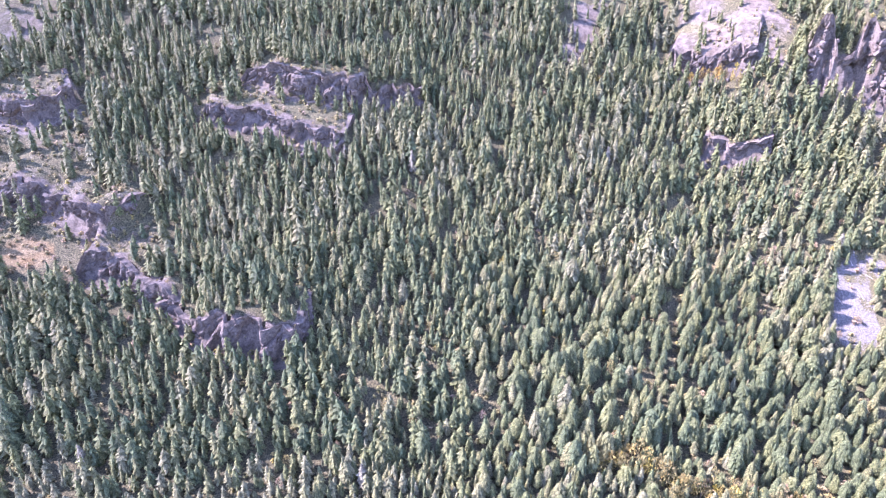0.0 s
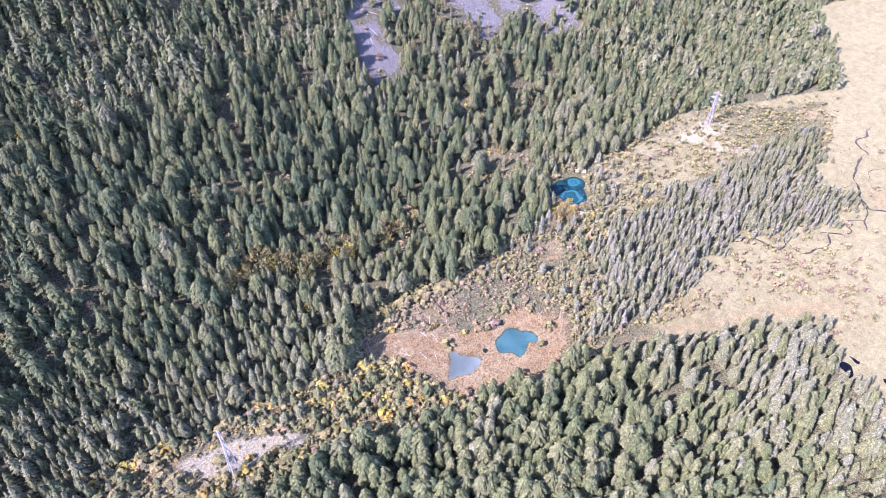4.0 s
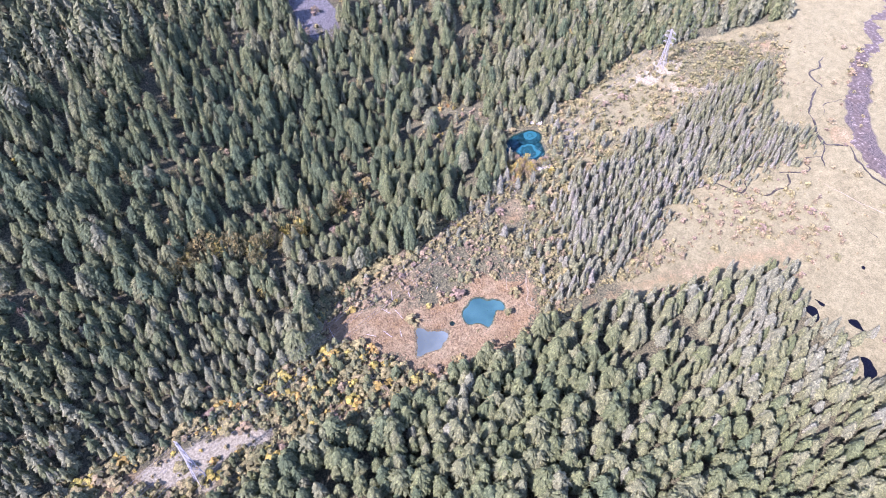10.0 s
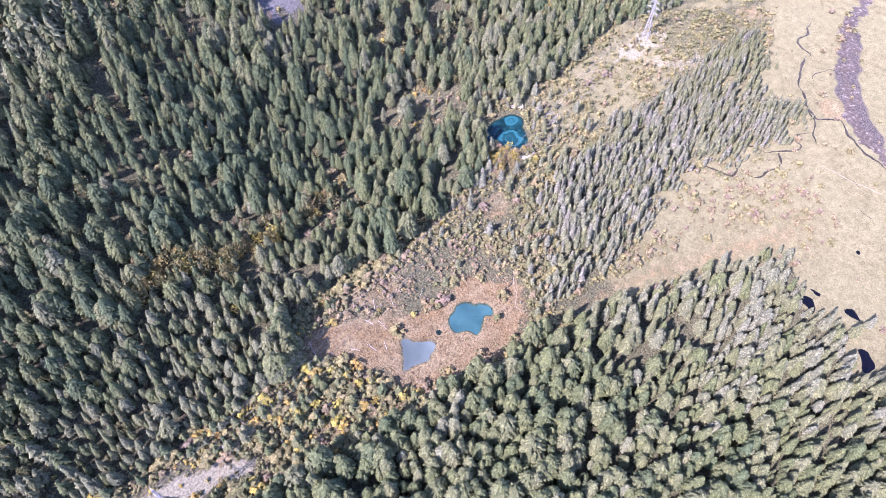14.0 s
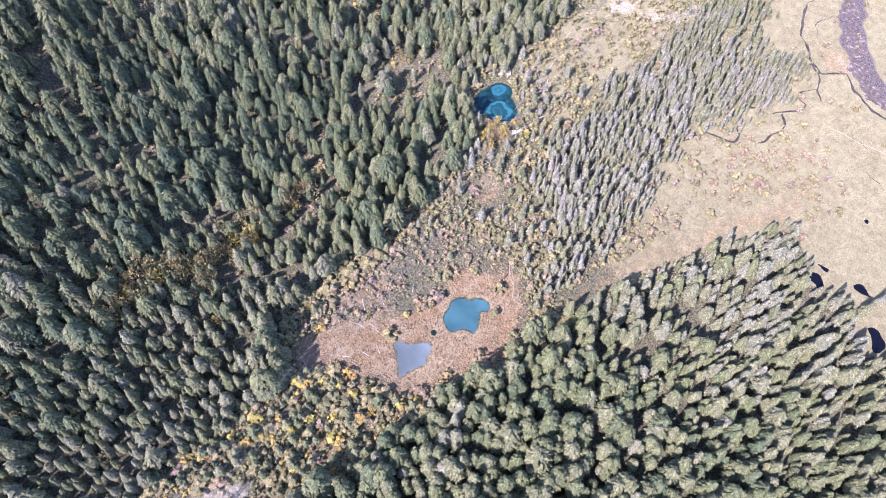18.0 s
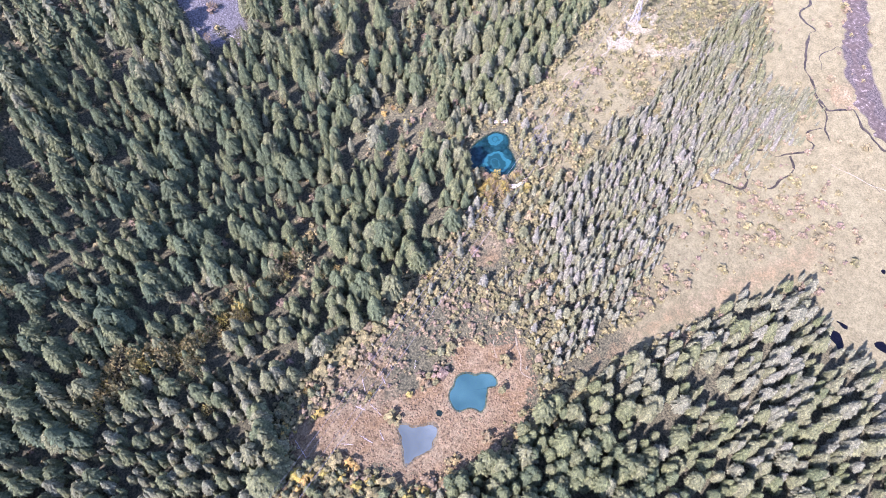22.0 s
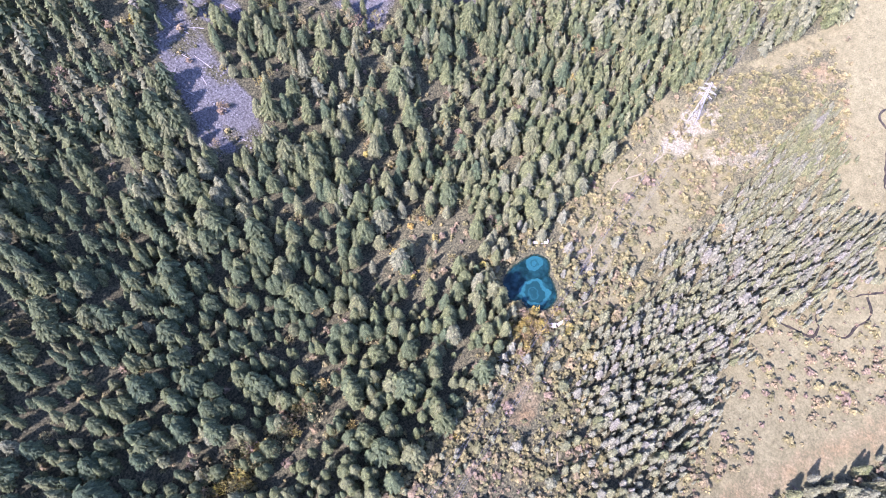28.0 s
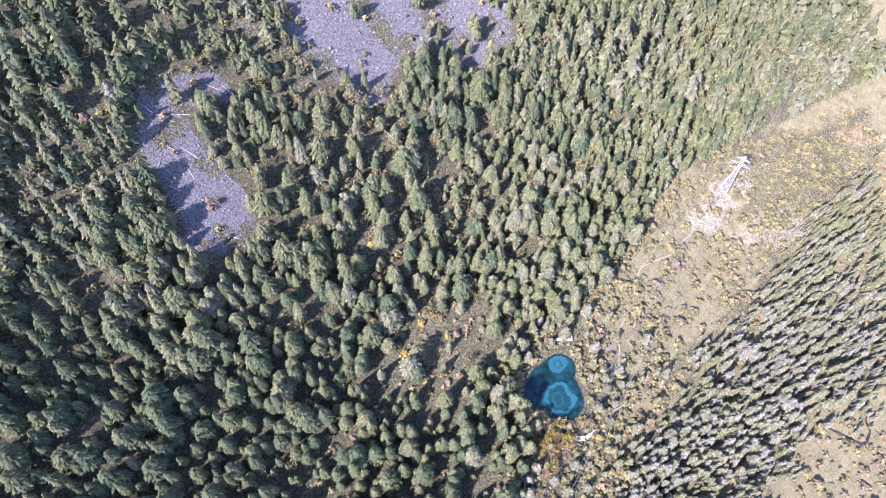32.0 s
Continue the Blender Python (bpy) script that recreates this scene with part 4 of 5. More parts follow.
x, y = jittered(-100, 560, 195, 420, 9.0)
keep = RNG.rand(len(x)) < 0.30 * (y > wood_edge(x)) * (0.35 + ss(250, 320, x)) * (np.min([outside(x, y, p) for p in SCREE], 0) > -2)
gold = along([(199, 552), (214, 543), (231, 529)], 1.6)
line = np.concatenate([STRIP] * 4 + [gold])
x, y = np.concatenate([x[keep], line[:, 0] + 4 * RNG.randn(len(line))]), np.concatenate([y[keep], line[:, 1] + 4 * RNG.randn(len(line))])
n = len(x)
bright = np.where(np.arange(n) >= n - len(gold), 0.4, np.where(np.arange(n) >= n - len(line), 0.2, 0.0))
planted("autumn_birches", [("birch", x, y, (5.5 + 6.0 * RNG.rand(n)) * np.where(bright == 0.2, 1.3, 1.0), 0.85 + 0.4 * RNG.rand(n), np.clip(np.where(bright == 0.2, np.where(RNG.rand(n) < 0.45, 0.69, 0.2), 0.3 + 0.2 * RNG.randn(n) + bright) + 0.06 * RNG.randn(n), 0, 0.92))], LEAVES, "autumn birches turning yellow between the conifers", "trees")

# sedge tussocks on the bog
x, y = jittered(112, 222, 108, 195, 0.85)
keep = (outside(x, y, MEADOW) < 2) & (wet(x, y) > 1.0) & (RNG.rand(len(x)) < 0.25 + 0.6 * fractal(x, y, 9, 72))
x, y = x[keep], y[keep]
n = len(x)
m = Mat("sedge")
SEDGE = m.colour(m.ramp(m.noise(3.0), (0.36, (0.12, 0.084, 0.045)), (0.62, (0.275, 0.198, 0.106)))).m
k = np.arange(5) * 6.283 / 5
v = np.concatenate([np.stack([0.5 * np.cos(k), 0.5 * np.sin(k), np.full(5, -0.1)], 1), [[0.05, 0.0, 0.85]]])
f = np.array([(j, (j + 1) % 5, 5) for j in range(5)])
size = 0.4 + 0.75 * RNG.rand(n) ** 2
vv = v[None] * np.stack([size * 1.3, size * 1.3, size], 1)[:, None] + np.stack([x, y, height(x, y)], 1)[:, None]
me = tri_mesh("sedge_tussocks", vv.reshape(-1, 3), (f[None] + 6 * np.arange(n)[:, None, None]).reshape(-1, 3), [SEDGE])
tagged(new("sedge_tussocks", me), "ochre sedge tussocks covering the bog meadow", "sedge", kind="stuff")


# ---- stones ----
def stone_shape(rng, flat=0.6):
    t = (1 + 5**0.5) / 2
    v = np.array([(-1, t, 0), (1, t, 0), (-1, -t, 0), (1, -t, 0), (0, -1, t), (0, 1, t), (0, -1, -t), (0, 1, -t), (t, 0, -1), (t, 0, 1), (-t, 0, -1), (-t, 0, 1)]) / 1.9
    f = np.array([(0, 11, 5), (0, 5, 1), (0, 1, 7), (0, 7, 10), (0, 10, 11), (1, 5, 9), (5, 11, 4), (11, 10, 2), (10, 7, 6), (7, 1, 8), (3, 9, 4), (3, 4, 2), (3, 2, 6), (3, 6, 8), (3, 8, 9), (4, 9, 5), (2, 4, 11), (6, 2, 10), (8, 6, 7), (9, 8, 1)])
    return v * (0.55 + 0.65 * rng.rand(12, 1)) * np.array([1, 0.8, flat]), f


vs, fs, base = [], [], 0
for j, p in enumerate(SCREE):
    bx = [q[0] for q in p]
    by = [q[1] for q in p]
    x, y = jittered(min(bx) - 4, max(bx) + 4, min(by) - 4, max(by) + 4, 1.15 if j < 2 else 3.0)
    keep = (outside(x, y, p) + 8 * (fractal(x, y, 9, 81) - 0.5) < 0) & (RNG.rand(len(x)) < 0.75)
    x, y = x[keep], y[keep]
    n = len(x)
    z, size, turn = height(x, y), (0.2 + 0.55 * RNG.rand(n) ** 3) * (1 if j < 2 else 1.6), RNG.rand(n) * 6.283
    pick = RNG.randint(5, size=n)
    for k in range(5):
        v, f = stone_shape(np.random.RandomState(90 + k))
        s = pick == k
        m_ = s.sum()
        c, si = np.cos(turn[s])[:, None], np.sin(turn[s])[:, None]
        vs.append(np.stack([(v[None, :, 0] * c - v[None, :, 1] * si) * size[s][:, None] + x[s][:, None], (v[None, :, 0] * si + v[None, :, 1] * c) * size[s][:, None] + y[s][:, None], v[None, :, 2] * size[s][:, None] + z[s][:, None] + 0.08], 2).reshape(-1, 3))
        fs.append((f[None] + (base + 12 * np.arange(m_))[:, None, None]).reshape(-1, 3))
        base += 12 * m_
me = tri_mesh("scree_stones", np.concatenate(vs), np.concatenate(fs), [STONE], smooth=False)
tagged(new("scree_stones", me), "loose pale grey scree stones lying down the slope", "stones", kind="stuff")


# ---- rock faces ----
def cells(u, z, wide, tall, seed):
    """Blocks with straight joints: a number for each block, and how near its joint is."""
    a, b = np.asarray(u) / wide, np.asarray(z) / tall
    i, j = np.floor(a).astype(int), np.floor(b).astype(int)
    best, second, own = np.full(a.shape, 9.0), np.full(a.shape, 9.0), np.zeros(a.shape)
    for di in (-1, 0, 1):
        for dj in (-1, 0, 1):
            p, q = i + di + 31 * seed, j + dj + 17 * seed
            d = np.hypot(a - i - di - TABLE[p % 256, q % 256], b - j - dj - TABLE[(p + 91) % 256, (q + 37) % 256])
            second = np.where(d < best, best, np.minimum(second, d))
            own = np.where(d < best, TABLE[(p + 13) % 256, (q + 71) % 256], own)
            best = np.minimum(best, d)
    return own, second - best


def rock_face(line, h, back, seed):
    """A fissured, nearly upright wall of rock along a step of the slope, in buttresses."""
    (x0, y0), (x1, y1) = line[-2:]
    run = math.hypot(x1 - x0, y1 - y0)
    full = sum(math.hypot(q[0] - r[0], q[1] - r[1]) for q, r in zip(line, line[1:]))
    wrap = [(x1 - (y1 - y0) / run * k - 0.01 * full * (x1 - x0) / run, y1 + (x1 - x0) / run * k - 0.01 * full * (y1 - y0) / run) for k in (5.0, 0.75 * back)]
    p = along(line[:-1] + [(x1 - 0.02 * (x1 - x0), y1 - 0.02 * (y1 - y0))] + wrap, 0.75)
    p[1:-1] = (p[:-2] + p[1:-1] + p[2:]) / 3
    d = np.gradient(p, axis=0)
    d /= np.linalg.norm(d, axis=1)[:, None]
    nrm = np.stack([-d[:, 1], d[:, 0]], 1)
    gone = np.concatenate([[0], np.cumsum(np.linalg.norm(np.diff(p, axis=0), axis=1))])
    out = buttress(gone, h) * ss(full, full - 10, gone)
    p = p - nrm * out[:, None]
    top = height(*(p + 5.5 * nrm).T) + 0.3
    low = height(*(p - 2.5 * nrm).T) - 2.0
    tall = np.maximum(top - low, 0.5)
    rows = int(np.clip(tall.max() / 0.8, 12, 64))
    u = gone[:, None]
    t = np.linspace(0, 1, rows - 1)[None]
    zz = low[:, None] + tall[:, None] * t + 4.5 * (fractal(u, u * 0 + 3, 6.0, seed + 9) - 0.6) * t * np.clip(tall / 14, 0.3, 1.6)[:, None]
    size = np.clip(tall / 12, 0.3, 1.5)[:, None]
    big, crack = cells(u + 0.25 * zz, zz, 5.5, 8.0, seed)
    slab, split = cells(u - 0.35 * zz, zz, 13.0, 17.0, seed + 2)
    small, joint = cells(u - 0.1 * zz, zz, 2.0, 2.8, seed + 1)
    bulge = size * (5.0 * (fractal(u + 0 * zz, zz * 0.3, 9, seed) - 0.5) + 4.5 * (slab - 0.5) * ss(8, 25, tall)[:, None] + 2.8 * (big - 0.5) + 1.5 * (small - 0.5) + 1.5 * ss(0.15, 0.0, split) + 1.2 * ss(0.22, 0.0, crack) + 0.5 * ss(0.2, 0.0, joint))
    off = 0.8 - 1.0 * t + bulge * np.sin(math.pi * np.clip(t * 0.85 + 0.1, 0, 1))
    q = p[:, None] + nrm[:, None] * off[..., None] + d[:, None] * (0.6 * (small - 0.5) * size)[..., None]
    v = np.concatenate([q, zz[..., None]], 2)
    rim = p + 4.0 * nrm
    v = np.concatenate([v, np.concatenate([rim, (height(*rim.T) - 0.2)[:, None]], 1)[:, None]], 1).reshape(-1, 3)
    i = (np.arange(len(p) - 1)[:, None] * rows + np.arange(rows - 1)[None]).ravel()
    tris = np.concatenate([np.stack([i, i + rows, i + rows + 1], 1), np.stack([i, i + rows + 1, i + 1], 1)])
    ob = new("rock_face", tri_mesh("rock_face", v, tris, [CLIFF], smooth=False))
    return tagged(ob, "fissured grey and brown rock face breaking out of the wooded slope", "cliff", "rock faces", kind="structure")


for j, (line, h, back) in enumerate(CLIFFS):
    rock_face(line, h, back, 100 + 7 * j)


def boulder(x, y, size, seed):
    """An angular, cracked boulder."""
    rng = np.random.RandomState(seed)
    bm = bmesh.new()
    bmesh.ops.create_icosphere(bm, subdivisions=3, radius=1.0)
    cuts = [(Vector(rng.randn(3)).normalized(), 0.55 + 0.35 * rng.rand()) for _ in range(9)]
    for v in bm.verts:
        for nn, dd in cuts:
            over = v.co.dot(nn) - dd
            if over > 0:
                v.co -= nn * over
        v.co += v.co * 0.12 * noise.noise(v.co * 2.5 + Vector((seed, 0, 0)))
        v.co = Vector((v.co.x * size, v.co.y * size * 0.8, v.co.z * size * 0.9))
    me = bpy.data.meshes.new("boulder")
    bm.to_mesh(me)
    bm.free()
    me.materials.append(CLIFF)
    ob = new("boulder", me)
    ob.matrix_world = pose(x, y, float(height(x, y)) + 0.3 * size, 0, 0, rng.rand() * 360)
    return tagged(ob, "angular grey boulder fallen from the rock face", "boulder", "boulders below the cliffs")


for j, (line, h, back) in enumerate(CLIFFS):
    rng = np.random.RandomState(200 + j)
    p = along(line, 7.0)
    for k, (bx, by) in enumerate(p):
        if rng.rand() < 0.7:
            boulder(bx + 4 * rng.randn(), by - 4 - 9 * rng.rand(), 1.1 + 2.2 * rng.rand() ** 2, 300 + 20 * j + k)

# ---- conifers that stand singly in view ----
CONIFER = {}


def conifer(x, y, tall, wide, tint, cedar):
    rng = RNG.randint(6)
    key = (cedar, rng, int(tint * 3.99))
    if key not in CONIFER:
        r = np.random.RandomState(700 + rng)
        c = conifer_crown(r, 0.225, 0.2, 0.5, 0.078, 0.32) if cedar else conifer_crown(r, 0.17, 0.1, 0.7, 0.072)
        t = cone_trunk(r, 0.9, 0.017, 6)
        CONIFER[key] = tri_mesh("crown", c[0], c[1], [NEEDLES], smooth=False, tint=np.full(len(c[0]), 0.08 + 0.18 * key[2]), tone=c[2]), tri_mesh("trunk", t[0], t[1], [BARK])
    crown, trunk = CONIFER[key]
    ob = new("conifer")
    ob.matrix_world = pose(x, y, float(height(x, y)), 0, 0, RNG.rand() * 360) @ Matrix.Diagonal((tall * wide, tall * wide, tall, 1))
    look_ = ("blue-green", "deep green", "olive-green", "yellowing")[key[2]]
    tagged(ob, ("broad %s cedar in the slope wood" if cedar else "slender %s spruce in the slope wood") % look_, "tree", "conifers above the lake")
    part("trunk", trunk, ob)
    part("crown", crown, ob)


for row in SINGLE:
    conifer(*[float(q) for q in row[:5]], bool(row[5]))

# ---- yellow birch bushes below the lake ----
for j in range(64):
    rng = np.random.RandomState(900 + j)
    bx, by = 271 + 6.5 * rng.randn(), 188 + 4.5 * rng.randn()
    if float(wet(np.array([bx]), np.array([by]))[0]) < 2.0:
        continue
    tint = float(np.clip(0.7 + 0.12 * rng.randn(), 0.4, 0.95))
    c, t = leaf_crown(rng, 130, 0.4, 0.1), cone_trunk(rng, 0.6, 0.03)
    ob = new("birch_bush")
    s = 3.4 + 3.6 * rng.rand()
    ob.matrix_world = pose(bx, by, float(height(bx, by)), 0, 0, rng.rand() * 360) @ Matrix.Diagonal((s, s, s, 1))
    tagged(ob, "%s birch bush beside the lake" % ("golden yellow" if tint > 0.7 else "yellow-green"), "bush", "birch bushes below the lake")
    part("stem", tri_mesh("stem", t[0], t[1], [BARK]), ob)
    part("foliage", tri_mesh("foliage", c[0], c[1], [LEAVES], smooth=False, tint=np.full(len(c[0]), tint), tone=c[2]), ob)



# ---- single autumn bushes in the scrub and at the wood's edge ----
for j, (bx, by, s, tint) in enumerate((
    (65.5, 185.9, 4.5, 0.95), (95.6, 169, 3.6, 0.95), (93.4, 161.3, 4.4, 0.72), (100.9, 156.7, 3.2, 0.95), (65.4, 180.3, 3.4, 0.9), (78.3, 163.4, 4.2, 0.95), (48.4, 214.4, 6.5, 0.55),
    (107, 256.2, 7, 0.78), (88.2, 258.8, 6.5, 0.82), (77.9, 189.5, 3.2, 0.9), (116.8, 156.6, 3.4, 0.92), (84.3, 181.9, 3.4, 0.88), (153.8, 175.2, 3.6, 0.85), (263.8, 193.6, 5, 0.8), (260, 184.1, 4.5, 0.78),
    (140.1, 199.1, 4, 0.9), (150.7, 279.1, 6.5, 0.62), (192.6, 223, 7, 0.7), (275.2, 187.1, 4.5, 0.95), (214.5, 186.7, 3.6, 0.85), (110.5, 170.4, 3.4, 0.85), (120.4, 156.3, 3, 0.8), (111.2, 157.7, 3, 0.85),
    (319.8, 372.4, 6, 0.82), (314.9, 370.1, 5.5, 0.8), (274.7, 405.6, 6, 0.78), (262.2, 397.7, 5.5, 0.84), (310.4, 363.3, 6.5, 0.8), (340.6, 321.6, 6.5, 0.68), (299.1, 300.2, 7.5, 0.66), (262, 352, 5.5, 0.5), (248, 344, 5, 0.6),
)):
    rng = np.random.RandomState(1200 + j)
    c, t = leaf_crown(rng, 150, 0.4, 0.1), cone_trunk(rng, 0.6, 0.03)
    ob = new("autumn_bush")
    ob.matrix_world = pose(bx, by, float(height(bx, by)), 0, 0, rng.rand() * 360) @ Matrix.Diagonal((s, s, s, 1))
    tagged(ob, "%s autumn bush standing among darker trees and scrub" % ("rust-orange" if tint > 0.87 else "golden yellow" if tint > 0.74 else "yellow-green"), "bush", "autumn bushes")
    part("stem", tri_mesh("stem", t[0], t[1], [BARK]), ob)
    part("foliage", tri_mesh("foliage", c[0], c[1], [LEAVES], smooth=False, tint=np.full(len(c[0]), tint), tone=c[2]), ob)


# ---- streams and trails ----
def smooth_line(line, step=1.2):
    pts = [Vector((*p, 0)) for p in line]
    out = []
    for k in range(len(pts) - 1):
        p0, p1, p2, p3 = pts[max(k - 1, 0)], pts[k], pts[k + 1], pts[min(k + 2, len(pts) - 1)]
        n = max(2, int((p2 - p1).length / step))
        for i in range(n):
            t = i / n
            q = 0.5 * (2 * p1 + (p2 - p0) * t + (2 * p0 - 5 * p1 + 4 * p2 - p3) * t * t + (3 * p1 - p0 - 3 * p2 + p3) * t**3)
            out.append((q.x, q.y))
    return np.array(out + [line[-1]], float)


def ribbon(name, line, width, mat, label, category, wander=1.0, lift=0.07):
    """A band that lies on the ground: water in a narrow bed, or a trodden trail."""
    p = smooth_line(line)
    d = np.gradient(p, axis=0)
    d /= np.linalg.norm(d, axis=1)[:, None] + 1e-9
    nrm = np.stack([-d[:, 1], d[:, 0]], 1)
    k = np.arange(len(p)) * 1.2
    p = p + nrm * (wander * 3.0 * (fractal(k, 0 * k + width * 31, 8.0, 15) - 0.5))[:, None]
    w = width * (0.35 + 1.5 * ss(0.25, 0.8, fractal(k, 0 * k + 5, 7.0, 16)))
    rows = [p + nrm * (w * s)[:, None] for s in (-0.5, -0.2, 0.2, 0.5)]
    z = np.max([height(*r.T) for r in rows], 0) + lift
    v = np.stack([np.concatenate([r, (z - (0.1 if i in (0, 3) else 0))[:, None]], 1) for i, r in enumerate(rows)], 1).reshape(-1, 3)
    i = (np.arange(len(p) - 1)[:, None] * 4 + np.arange(3)[None]).ravel()
    tris = np.concatenate([np.stack([i, i + 4, i + 5], 1), np.stack([i, i + 5, i + 1], 1)])
    return tagged(new(name, tri_mesh(name, v, tris, [mat])), label, category, kind="structure")


m = Mat("stream_water", 0.35, 0.15)
STREAM = m.colour(m.ramp(m.noise(2.0), (0.35, (0.02, 0.018, 0.014)), (0.7, (0.085, 0.068, 0.045)))).m
m = Mat("river_water", 0.5, 0.15)
RIVERWATER = m.colour(m.ramp(m.noise(2.2, 5, 0.7), (0.38, (0.058, 0.044, 0.034)), (0.56, (0.105, 0.083, 0.064)), (0.68, (0.29, 0.25, 0.205)))).m
m = Mat("trodden_earth")
TRAIL = m.colour(m.ramp(m.noise(1.0), (0.3, (0.22, 0.185, 0.12)), (0.7, (0.33, 0.28, 0.18)))).m
for line, w in (
    ([(521, 104), (514, 105), (505, 101), (496, 103), (490, 98.6), (485, 91), (481, 93), (469, 90), (453, 87), (447.5, 83.5), (440, 77), (433, 72), (427, 66), (427, 62), (434.6, 54)], 1.5),
    ([(434.6, 54), (430.4, 50), (423.6, 45.5), (422, 40), (417, 33), (415, 26), (406, 10)], 1.6),
    ([(439, 75.7), (431, 72), (424, 66.5), (417, 62), (412, 60.5), (405, 57)], 1.0),
    ([(412, 60.5), (409, 64.5), (404, 68.7), (398, 67), (397, 63.4), (391.4, 63.3), (386, 68), (382.5, 72.6), (377.7, 77), (378.4, 82), (375.6, 86)], 1.1),
    ([(333, 112), (333.5, 106.5), (339, 103), (344, 100), (345.3, 94.3), (346.7, 88.6), (348.6, 84.5), (354, 84.5), (358.5, 87), (362, 85), (364, 82.6)], 1.2),
    ([(348.6, 84.5), (346.6, 81.3)], 0.9),
    ([(357.4, 81.8), (355.4, 75), (358, 71), (364.6, 69), (370.5, 66), (375.4, 67), (382, 71.6)], 1.2),
    ([(454.5, 77), (463, 81), (474, 78.7), (479, 75), (479.4, 70)], 0.6),
):
    ribbon("stream", line, 0.72 * w, STREAM, "narrow dark stream winding through pale grass", "stream", 1.5)
for line in ([(190, 136), (196.8, 135.4), (199.7, 137.3), (204.8, 137.2), (207.8, 136.7), (214, 140)], [(187.5, 133), (191.9, 132), (196.8, 129.2)], [(254, 190), (256, 184), (255, 177), (257, 167), (258, 156)], [(389, 30), (388, 27), (386, 24)], [(371, 20), (369, 17), (367, 12)]):
    ribbon("stream", line, 0.5, STREAM, "thin dark rill cutting through the bog", "stream", 1.0)
ribbon("river", [(640, 96), (612, 90), (601, 95), (582, 92), (563, 82), (546, 86), (520, 77), (488, 68), (466, 60), (442, 46), (427, 33), (410, 5), (400, -40)], 7.0, RIVERWATER, "shallow violet-brown river over stones", "river", 4.0)
for line in ([(258, 160), (247, 156), (235, 150), (224, 142), (216, 140.5), (208, 134.4), (201, 129.6), (199, 127), (200, 123)], [(205, 146), (198.6, 140)], [(365, 199), (378, 190.5), (389, 188), (400, 186)], [(389.4, 51), (388.5, 34.5), (389, 20), (390, 13)], [(285, 181), (293, 178), (302, 174), (310, 176)], [(305, 184), (312, 181), (319, 184), (330, 190), (350, 194), (372, 197), (392, 196)]):
    ribbon("trail", line, 0.4, TRAIL, "pale trodden trail through dry scrub", "path", 0.8, 0.09)


# ---- the power line ----
def bar(bm, p, q, w):
    p, q = Vector(p), Vector(q)
    d = q - p
    m_ = Matrix.Translation((p + q) / 2) @ d.to_track_quat("Z", "Y").to_matrix().to_4x4() @ Matrix.Diagonal((w, w, d.length, 1))
    bmesh.ops.create_cube(bm, size=1.0, matrix=m_)


def bar_part(name, runs, w, mat, parent, label=""):
    bm = bmesh.new()
    for p, q in runs:
        bar(bm, p, q, w)
    me = bpy.data.meshes.new(name)
    bm.to_mesh(me)
    bm.free()
    me.materials.append(mat)
    return part(name, me, parent, label)


ARMS = ((0.66, 3.6), (0.79, 4.6), (0.92, 3.2))


def pylon(x, y, tall, turn):
    """A lattice tower with three crossarms."""
    ob = new("pylon")
    ob.matrix_world = pose(x, y, float(height(x, y)) - 0.3, 0, 0, turn)
    tagged(ob, "white-grey steel lattice pylon standing in the line's clearing", "pylon", "pylons of the power line")
    half = lambda t: (2.2 * (1 - t / 0.62) + 0.75 * t / 0.62) if t < 0.62 else 0.75 - 0.45 * (t - 0.62) / 0.38
    corner = lambda t, k: Vector(((half(t), half(t)), (-half(t), half(t)), (-half(t), -half(t)), (half(t), -half(t)))[k]).to_3d() + Vector((0, 0, t * tall))
    levels = (0, 0.17, 0.32, 0.45, 0.55, 0.62, 0.69, 0.76, 0.83, 0.9, 1.0)
    for k in range(4):
        bar_part("leg", [(corner(p, k), corner(q, k)) for p, q in zip(levels, levels[1:])], 0.2, STEEL, ob)
    for p, q in zip(levels, levels[1:]):
        for k in range(4):
            n = (k + 1) % 4
            bar_part("brace", [(corner(p, k), corner(q, n)), (corner(p, n), corner(q, k)), (corner(q, k), corner(q, n))], 0.1, STEEL, ob)
    for t, reach in ARMS:
        tip = [Vector((0, s * reach, t * tall)) for s in (1, -1)]
        arm = bar_part("crossarm", [(corner(t, k), tip[0 if k < 2 else 1]) for k in range(4)] + [(corner(t + 0.05, k), tip[0 if k < 2 else 1]) for k in range(4)], 0.13, STEEL, ob)
        for q in tip:
            bar_part("insulator", [(q, q - Vector((0, 0, 1.6)))], 0.2, CABLE, arm, "hanging insulator string")
    for k in range(4):
        bar_part("footing", [(corner(0, k) + Vector((0, 0, -0.6)), corner(0, k) + Vector((0, 0, 0.4)))], 0.9, STONE, ob, "concrete footing")
    return ob


PYLONS = [(35.5, 170.5, 37.0), (429.0, 184.0, 29.5)]
for px, py, tall in PYLONS:
    pylon(px, py, tall, 2.0)


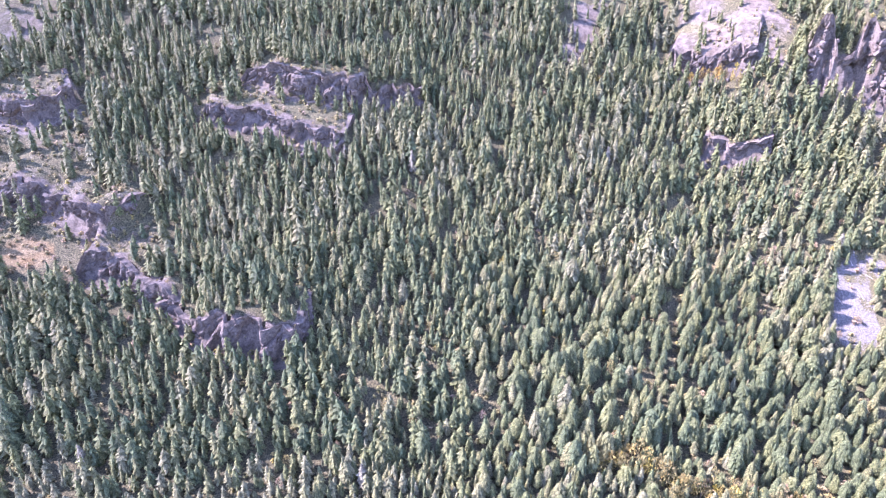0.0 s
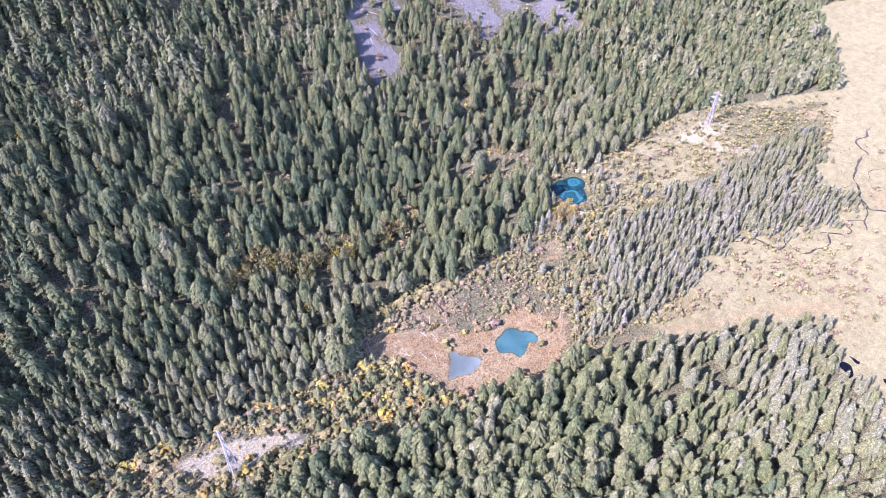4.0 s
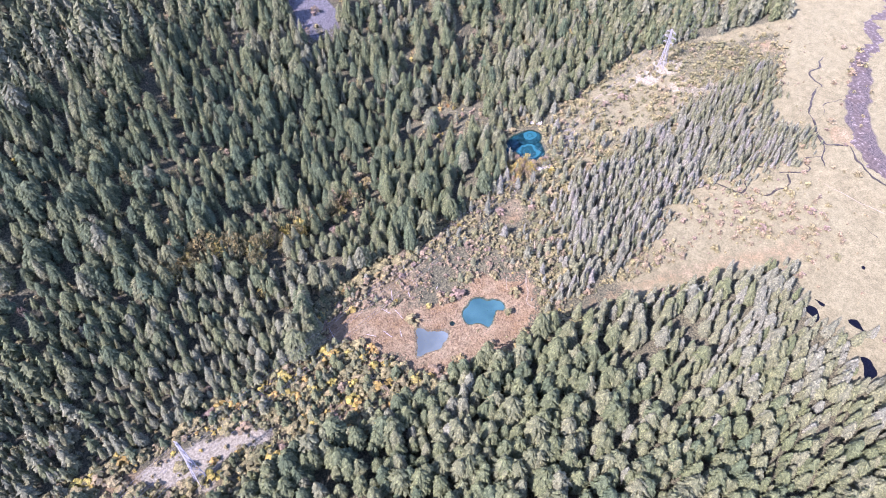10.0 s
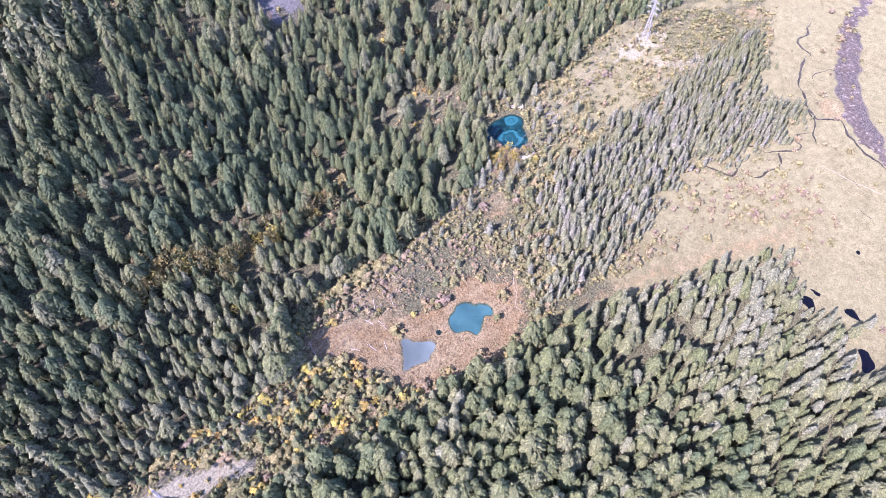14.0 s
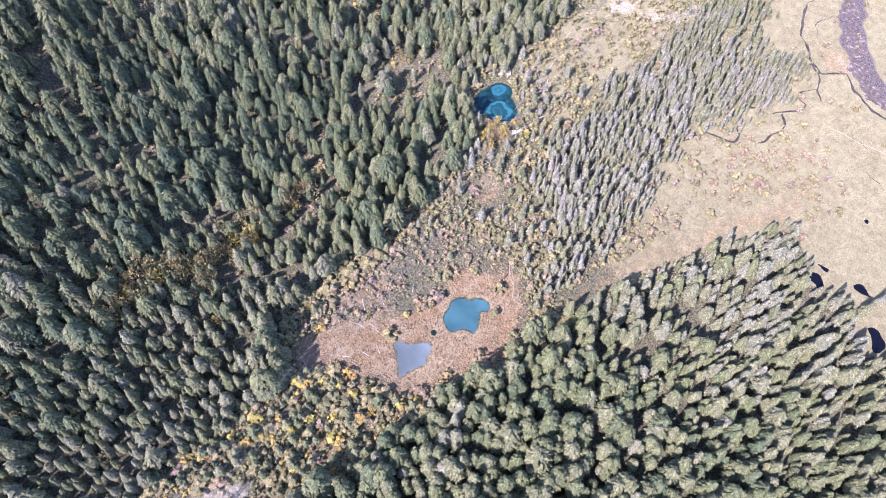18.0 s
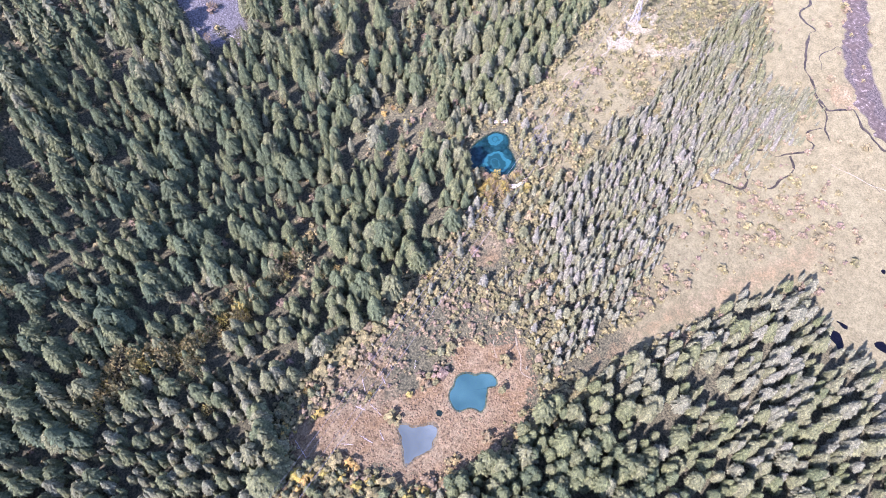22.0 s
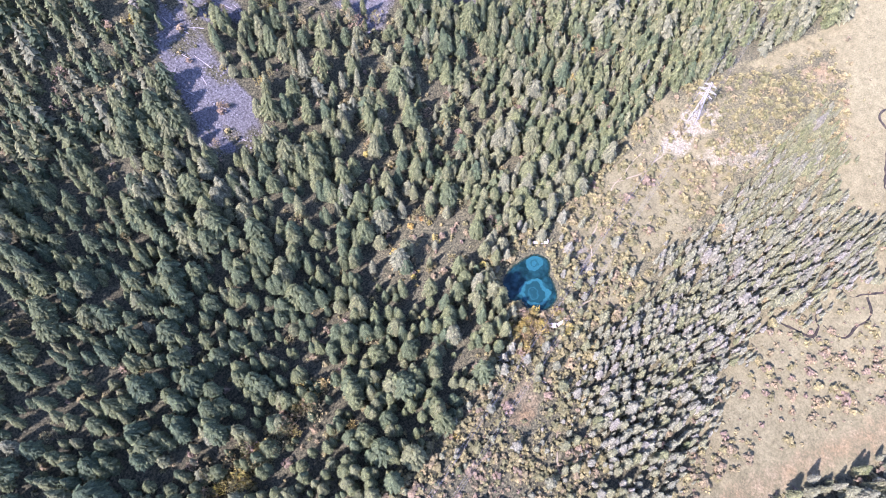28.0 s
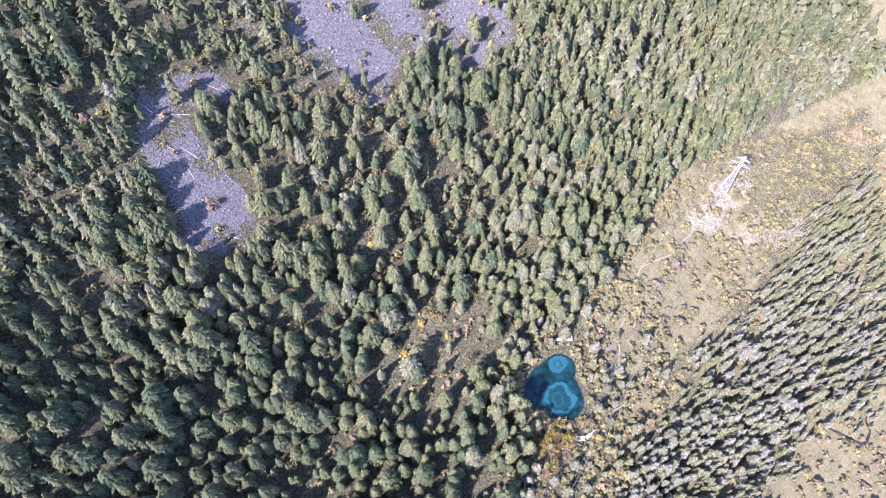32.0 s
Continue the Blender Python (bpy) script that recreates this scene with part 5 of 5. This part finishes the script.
def wire(p, q, sag):
    c = bpy.data.curves.new("power_cable", "CURVE")
    c.dimensions, c.bevel_depth, c.bevel_resolution = "3D", 0.035, 0
    s = c.splines.new("POLY")
    n = 28
    s.points.add(n)
    for k in range(n + 1):
        t = k / n
        v = Vector(p).lerp(Vector(q), t)
        s.points[k].co = (v.x, v.y, v.z - 4 * sag * t * (1 - t), 1)
    c.materials.append(CABLE)
    tagged(new("power_cable", c), "thin grey overhead power cable between two pylons", "cable", "cables of the power line")


for t, reach in ARMS:
    for sgn in (1, -1):
        ends = []
        for px, py, tall in PYLONS:
            ends.append((px, py + sgn * reach, float(height(px, py)) + t * tall - 1.9))
        wire(ends[0], ends[1], 9.0)
        wire((-330, 160 + sgn * reach, ends[0][2] + 4), ends[0], 8.0)
        wire(ends[1], (760, 196 + sgn * reach, ends[1][2] - 2), 8.0)


# ---- boardwalks and rails by the lake ----
def deck(points, width, rails, label):
    """A plank walk on joists with posts and handrails."""
    ob = new("boardwalk")
    x0, y0 = points[0]
    z0 = max(float(height(*p)) for p in points) + 0.35
    ob.location = (x0, y0, z0)
    tagged(ob, label, "boardwalk", "boardwalks by the lake")
    for (ax, ay), (bx, by) in zip(points, points[1:]):
        ln = math.hypot(bx - ax, by - ay)
        d, s = Vector(((bx - ax) / ln, (by - ay) / ln, 0)), Vector((-(by - ay) / ln, (bx - ax) / ln, 0))
        o = Vector((ax - x0, ay - y0, 0))
        n = int(ln / 0.3)
        for k in range(n):
            c = o + d * (k + 0.5) * ln / n
            bar_part("plank", [(c - s * width / 2, c + s * width / 2)], 0.24, PLANK, ob)
        for e in (-0.4, 0.4):
            bar_part("joist", [(o + s * width * e + Vector((0, 0, -0.2)), o + d * ln + s * width * e + Vector((0, 0, -0.2)))], 0.18, PLANK, ob)
        posts = int(ln / 1.6) + 1
        for e in rails:
            for k in range(posts):
                q = o + d * ln * k / max(1, posts - 1) + s * width * e
                bar_part("post", [(q + Vector((0, 0, -0.7)), q + Vector((0, 0, 1.05)))], 0.16, PLANK, ob)
            for h in (0.55, 1.05):
                bar_part("handrail", [(o + s * width * e + Vector((0, 0, h)), o + d * ln + s * width * e + Vector((0, 0, h)))], 0.12, PLANK, ob)
    return ob


deck([(277.7, 183.8), (280.8, 179.5)], 1.7, (-0.5, 0.5), "pale plank viewing deck with rails on both sides")
deck([(281.5, 179.1), (285.9, 177.3)], 1.1, (-0.5, 0.5), "short pale boardwalk with handrails in the scrub")
deck([(310.6, 210.8), (314.6, 205.2), (316.1, 206.0)], 0.5, (0.5,), "pale angled rail and plank walk above the lake")


# ---- fallen trunks ----
def log(x, y, long, turn, seed, label, r=0.16):
    rng = np.random.RandomState(seed)
    c, s = math.cos(radians(turn)), math.sin(radians(turn))
    ends = [(x - c * long / 2, y - s * long / 2), (x + c * long / 2, y + s * long / 2)]
    z = [float(height(*e)) + r for e in ends]
    ob = new("fallen_trunk")
    ob.matrix_world = Matrix.Translation((x, y, sum(z) / 2))
    tagged(ob, label, "log", "fallen trunks")
    a_, b_ = Vector((-c * long / 2, -s * long / 2, z[0] - sum(z) / 2)), Vector((c * long / 2, s * long / 2, z[1] - sum(z) / 2))
    me = bpy.data.meshes.new("bole")
    bm = bmesh.new()
    bmesh.ops.create_cone(bm, cap_ends=True, segments=7, radius1=r * 1.3, radius2=r * 0.5, depth=long, matrix=Matrix.Translation((a_ + b_) / 2) @ (b_ - a_).to_track_quat("Z", "Y").to_matrix().to_4x4())
    bm.to_mesh(me)
    bm.free()
    me.materials.append(DEADWOOD)
    part("bole", me, ob)
    for k in range(4):
        q = a_.lerp(b_, 0.3 + 0.16 * k)
        bar_part("branch_stub", [(q, q + Vector((0.5 * rng.randn(), 0.5 * rng.randn(), 0.3 + 0.3 * rng.rand())))], 0.07, DEADWOOD, ob)


for j, (lx, ly, ln, tn) in enumerate(((276, 386, 7, 115), (268, 378, 6, 110), (272, 372, 9, 100), (266, 366, 6, 70), (262, 354, 5, 120), (274, 392, 5, 95), (258, 340, 5, 115), (282, 383, 6, 140), (257, 366, 5, 110), (300, 384, 7, 120), (304, 380, 6, 95))):
    log(lx, ly, ln, tn, 400 + j, "bare bleached tree trunk lying on the scree")
for j, (lx, ly, ln, tn) in enumerate(((305, 181, 8, 100), (303, 178, 5, 60), (290, 182, 6, 20), (287, 180, 5, 130), (256, 172, 6, 100), (257, 183, 5, 80), (311, 176, 5, 10), (296, 176, 4, 45), (120, 186, 9, 70), (150, 170, 7, 80), (163, 176, 6, 60), (138, 166, 6, 95), (143, 162, 5, 60), (147, 176, 5, 100), (156, 181, 6, 50), (170, 178, 5, 75), (132, 171, 5, 120), (176, 168, 4, 30))):
    log(lx, ly, ln, tn, 430 + j, "bleached fallen trunk in the scrub near water", 0.12)
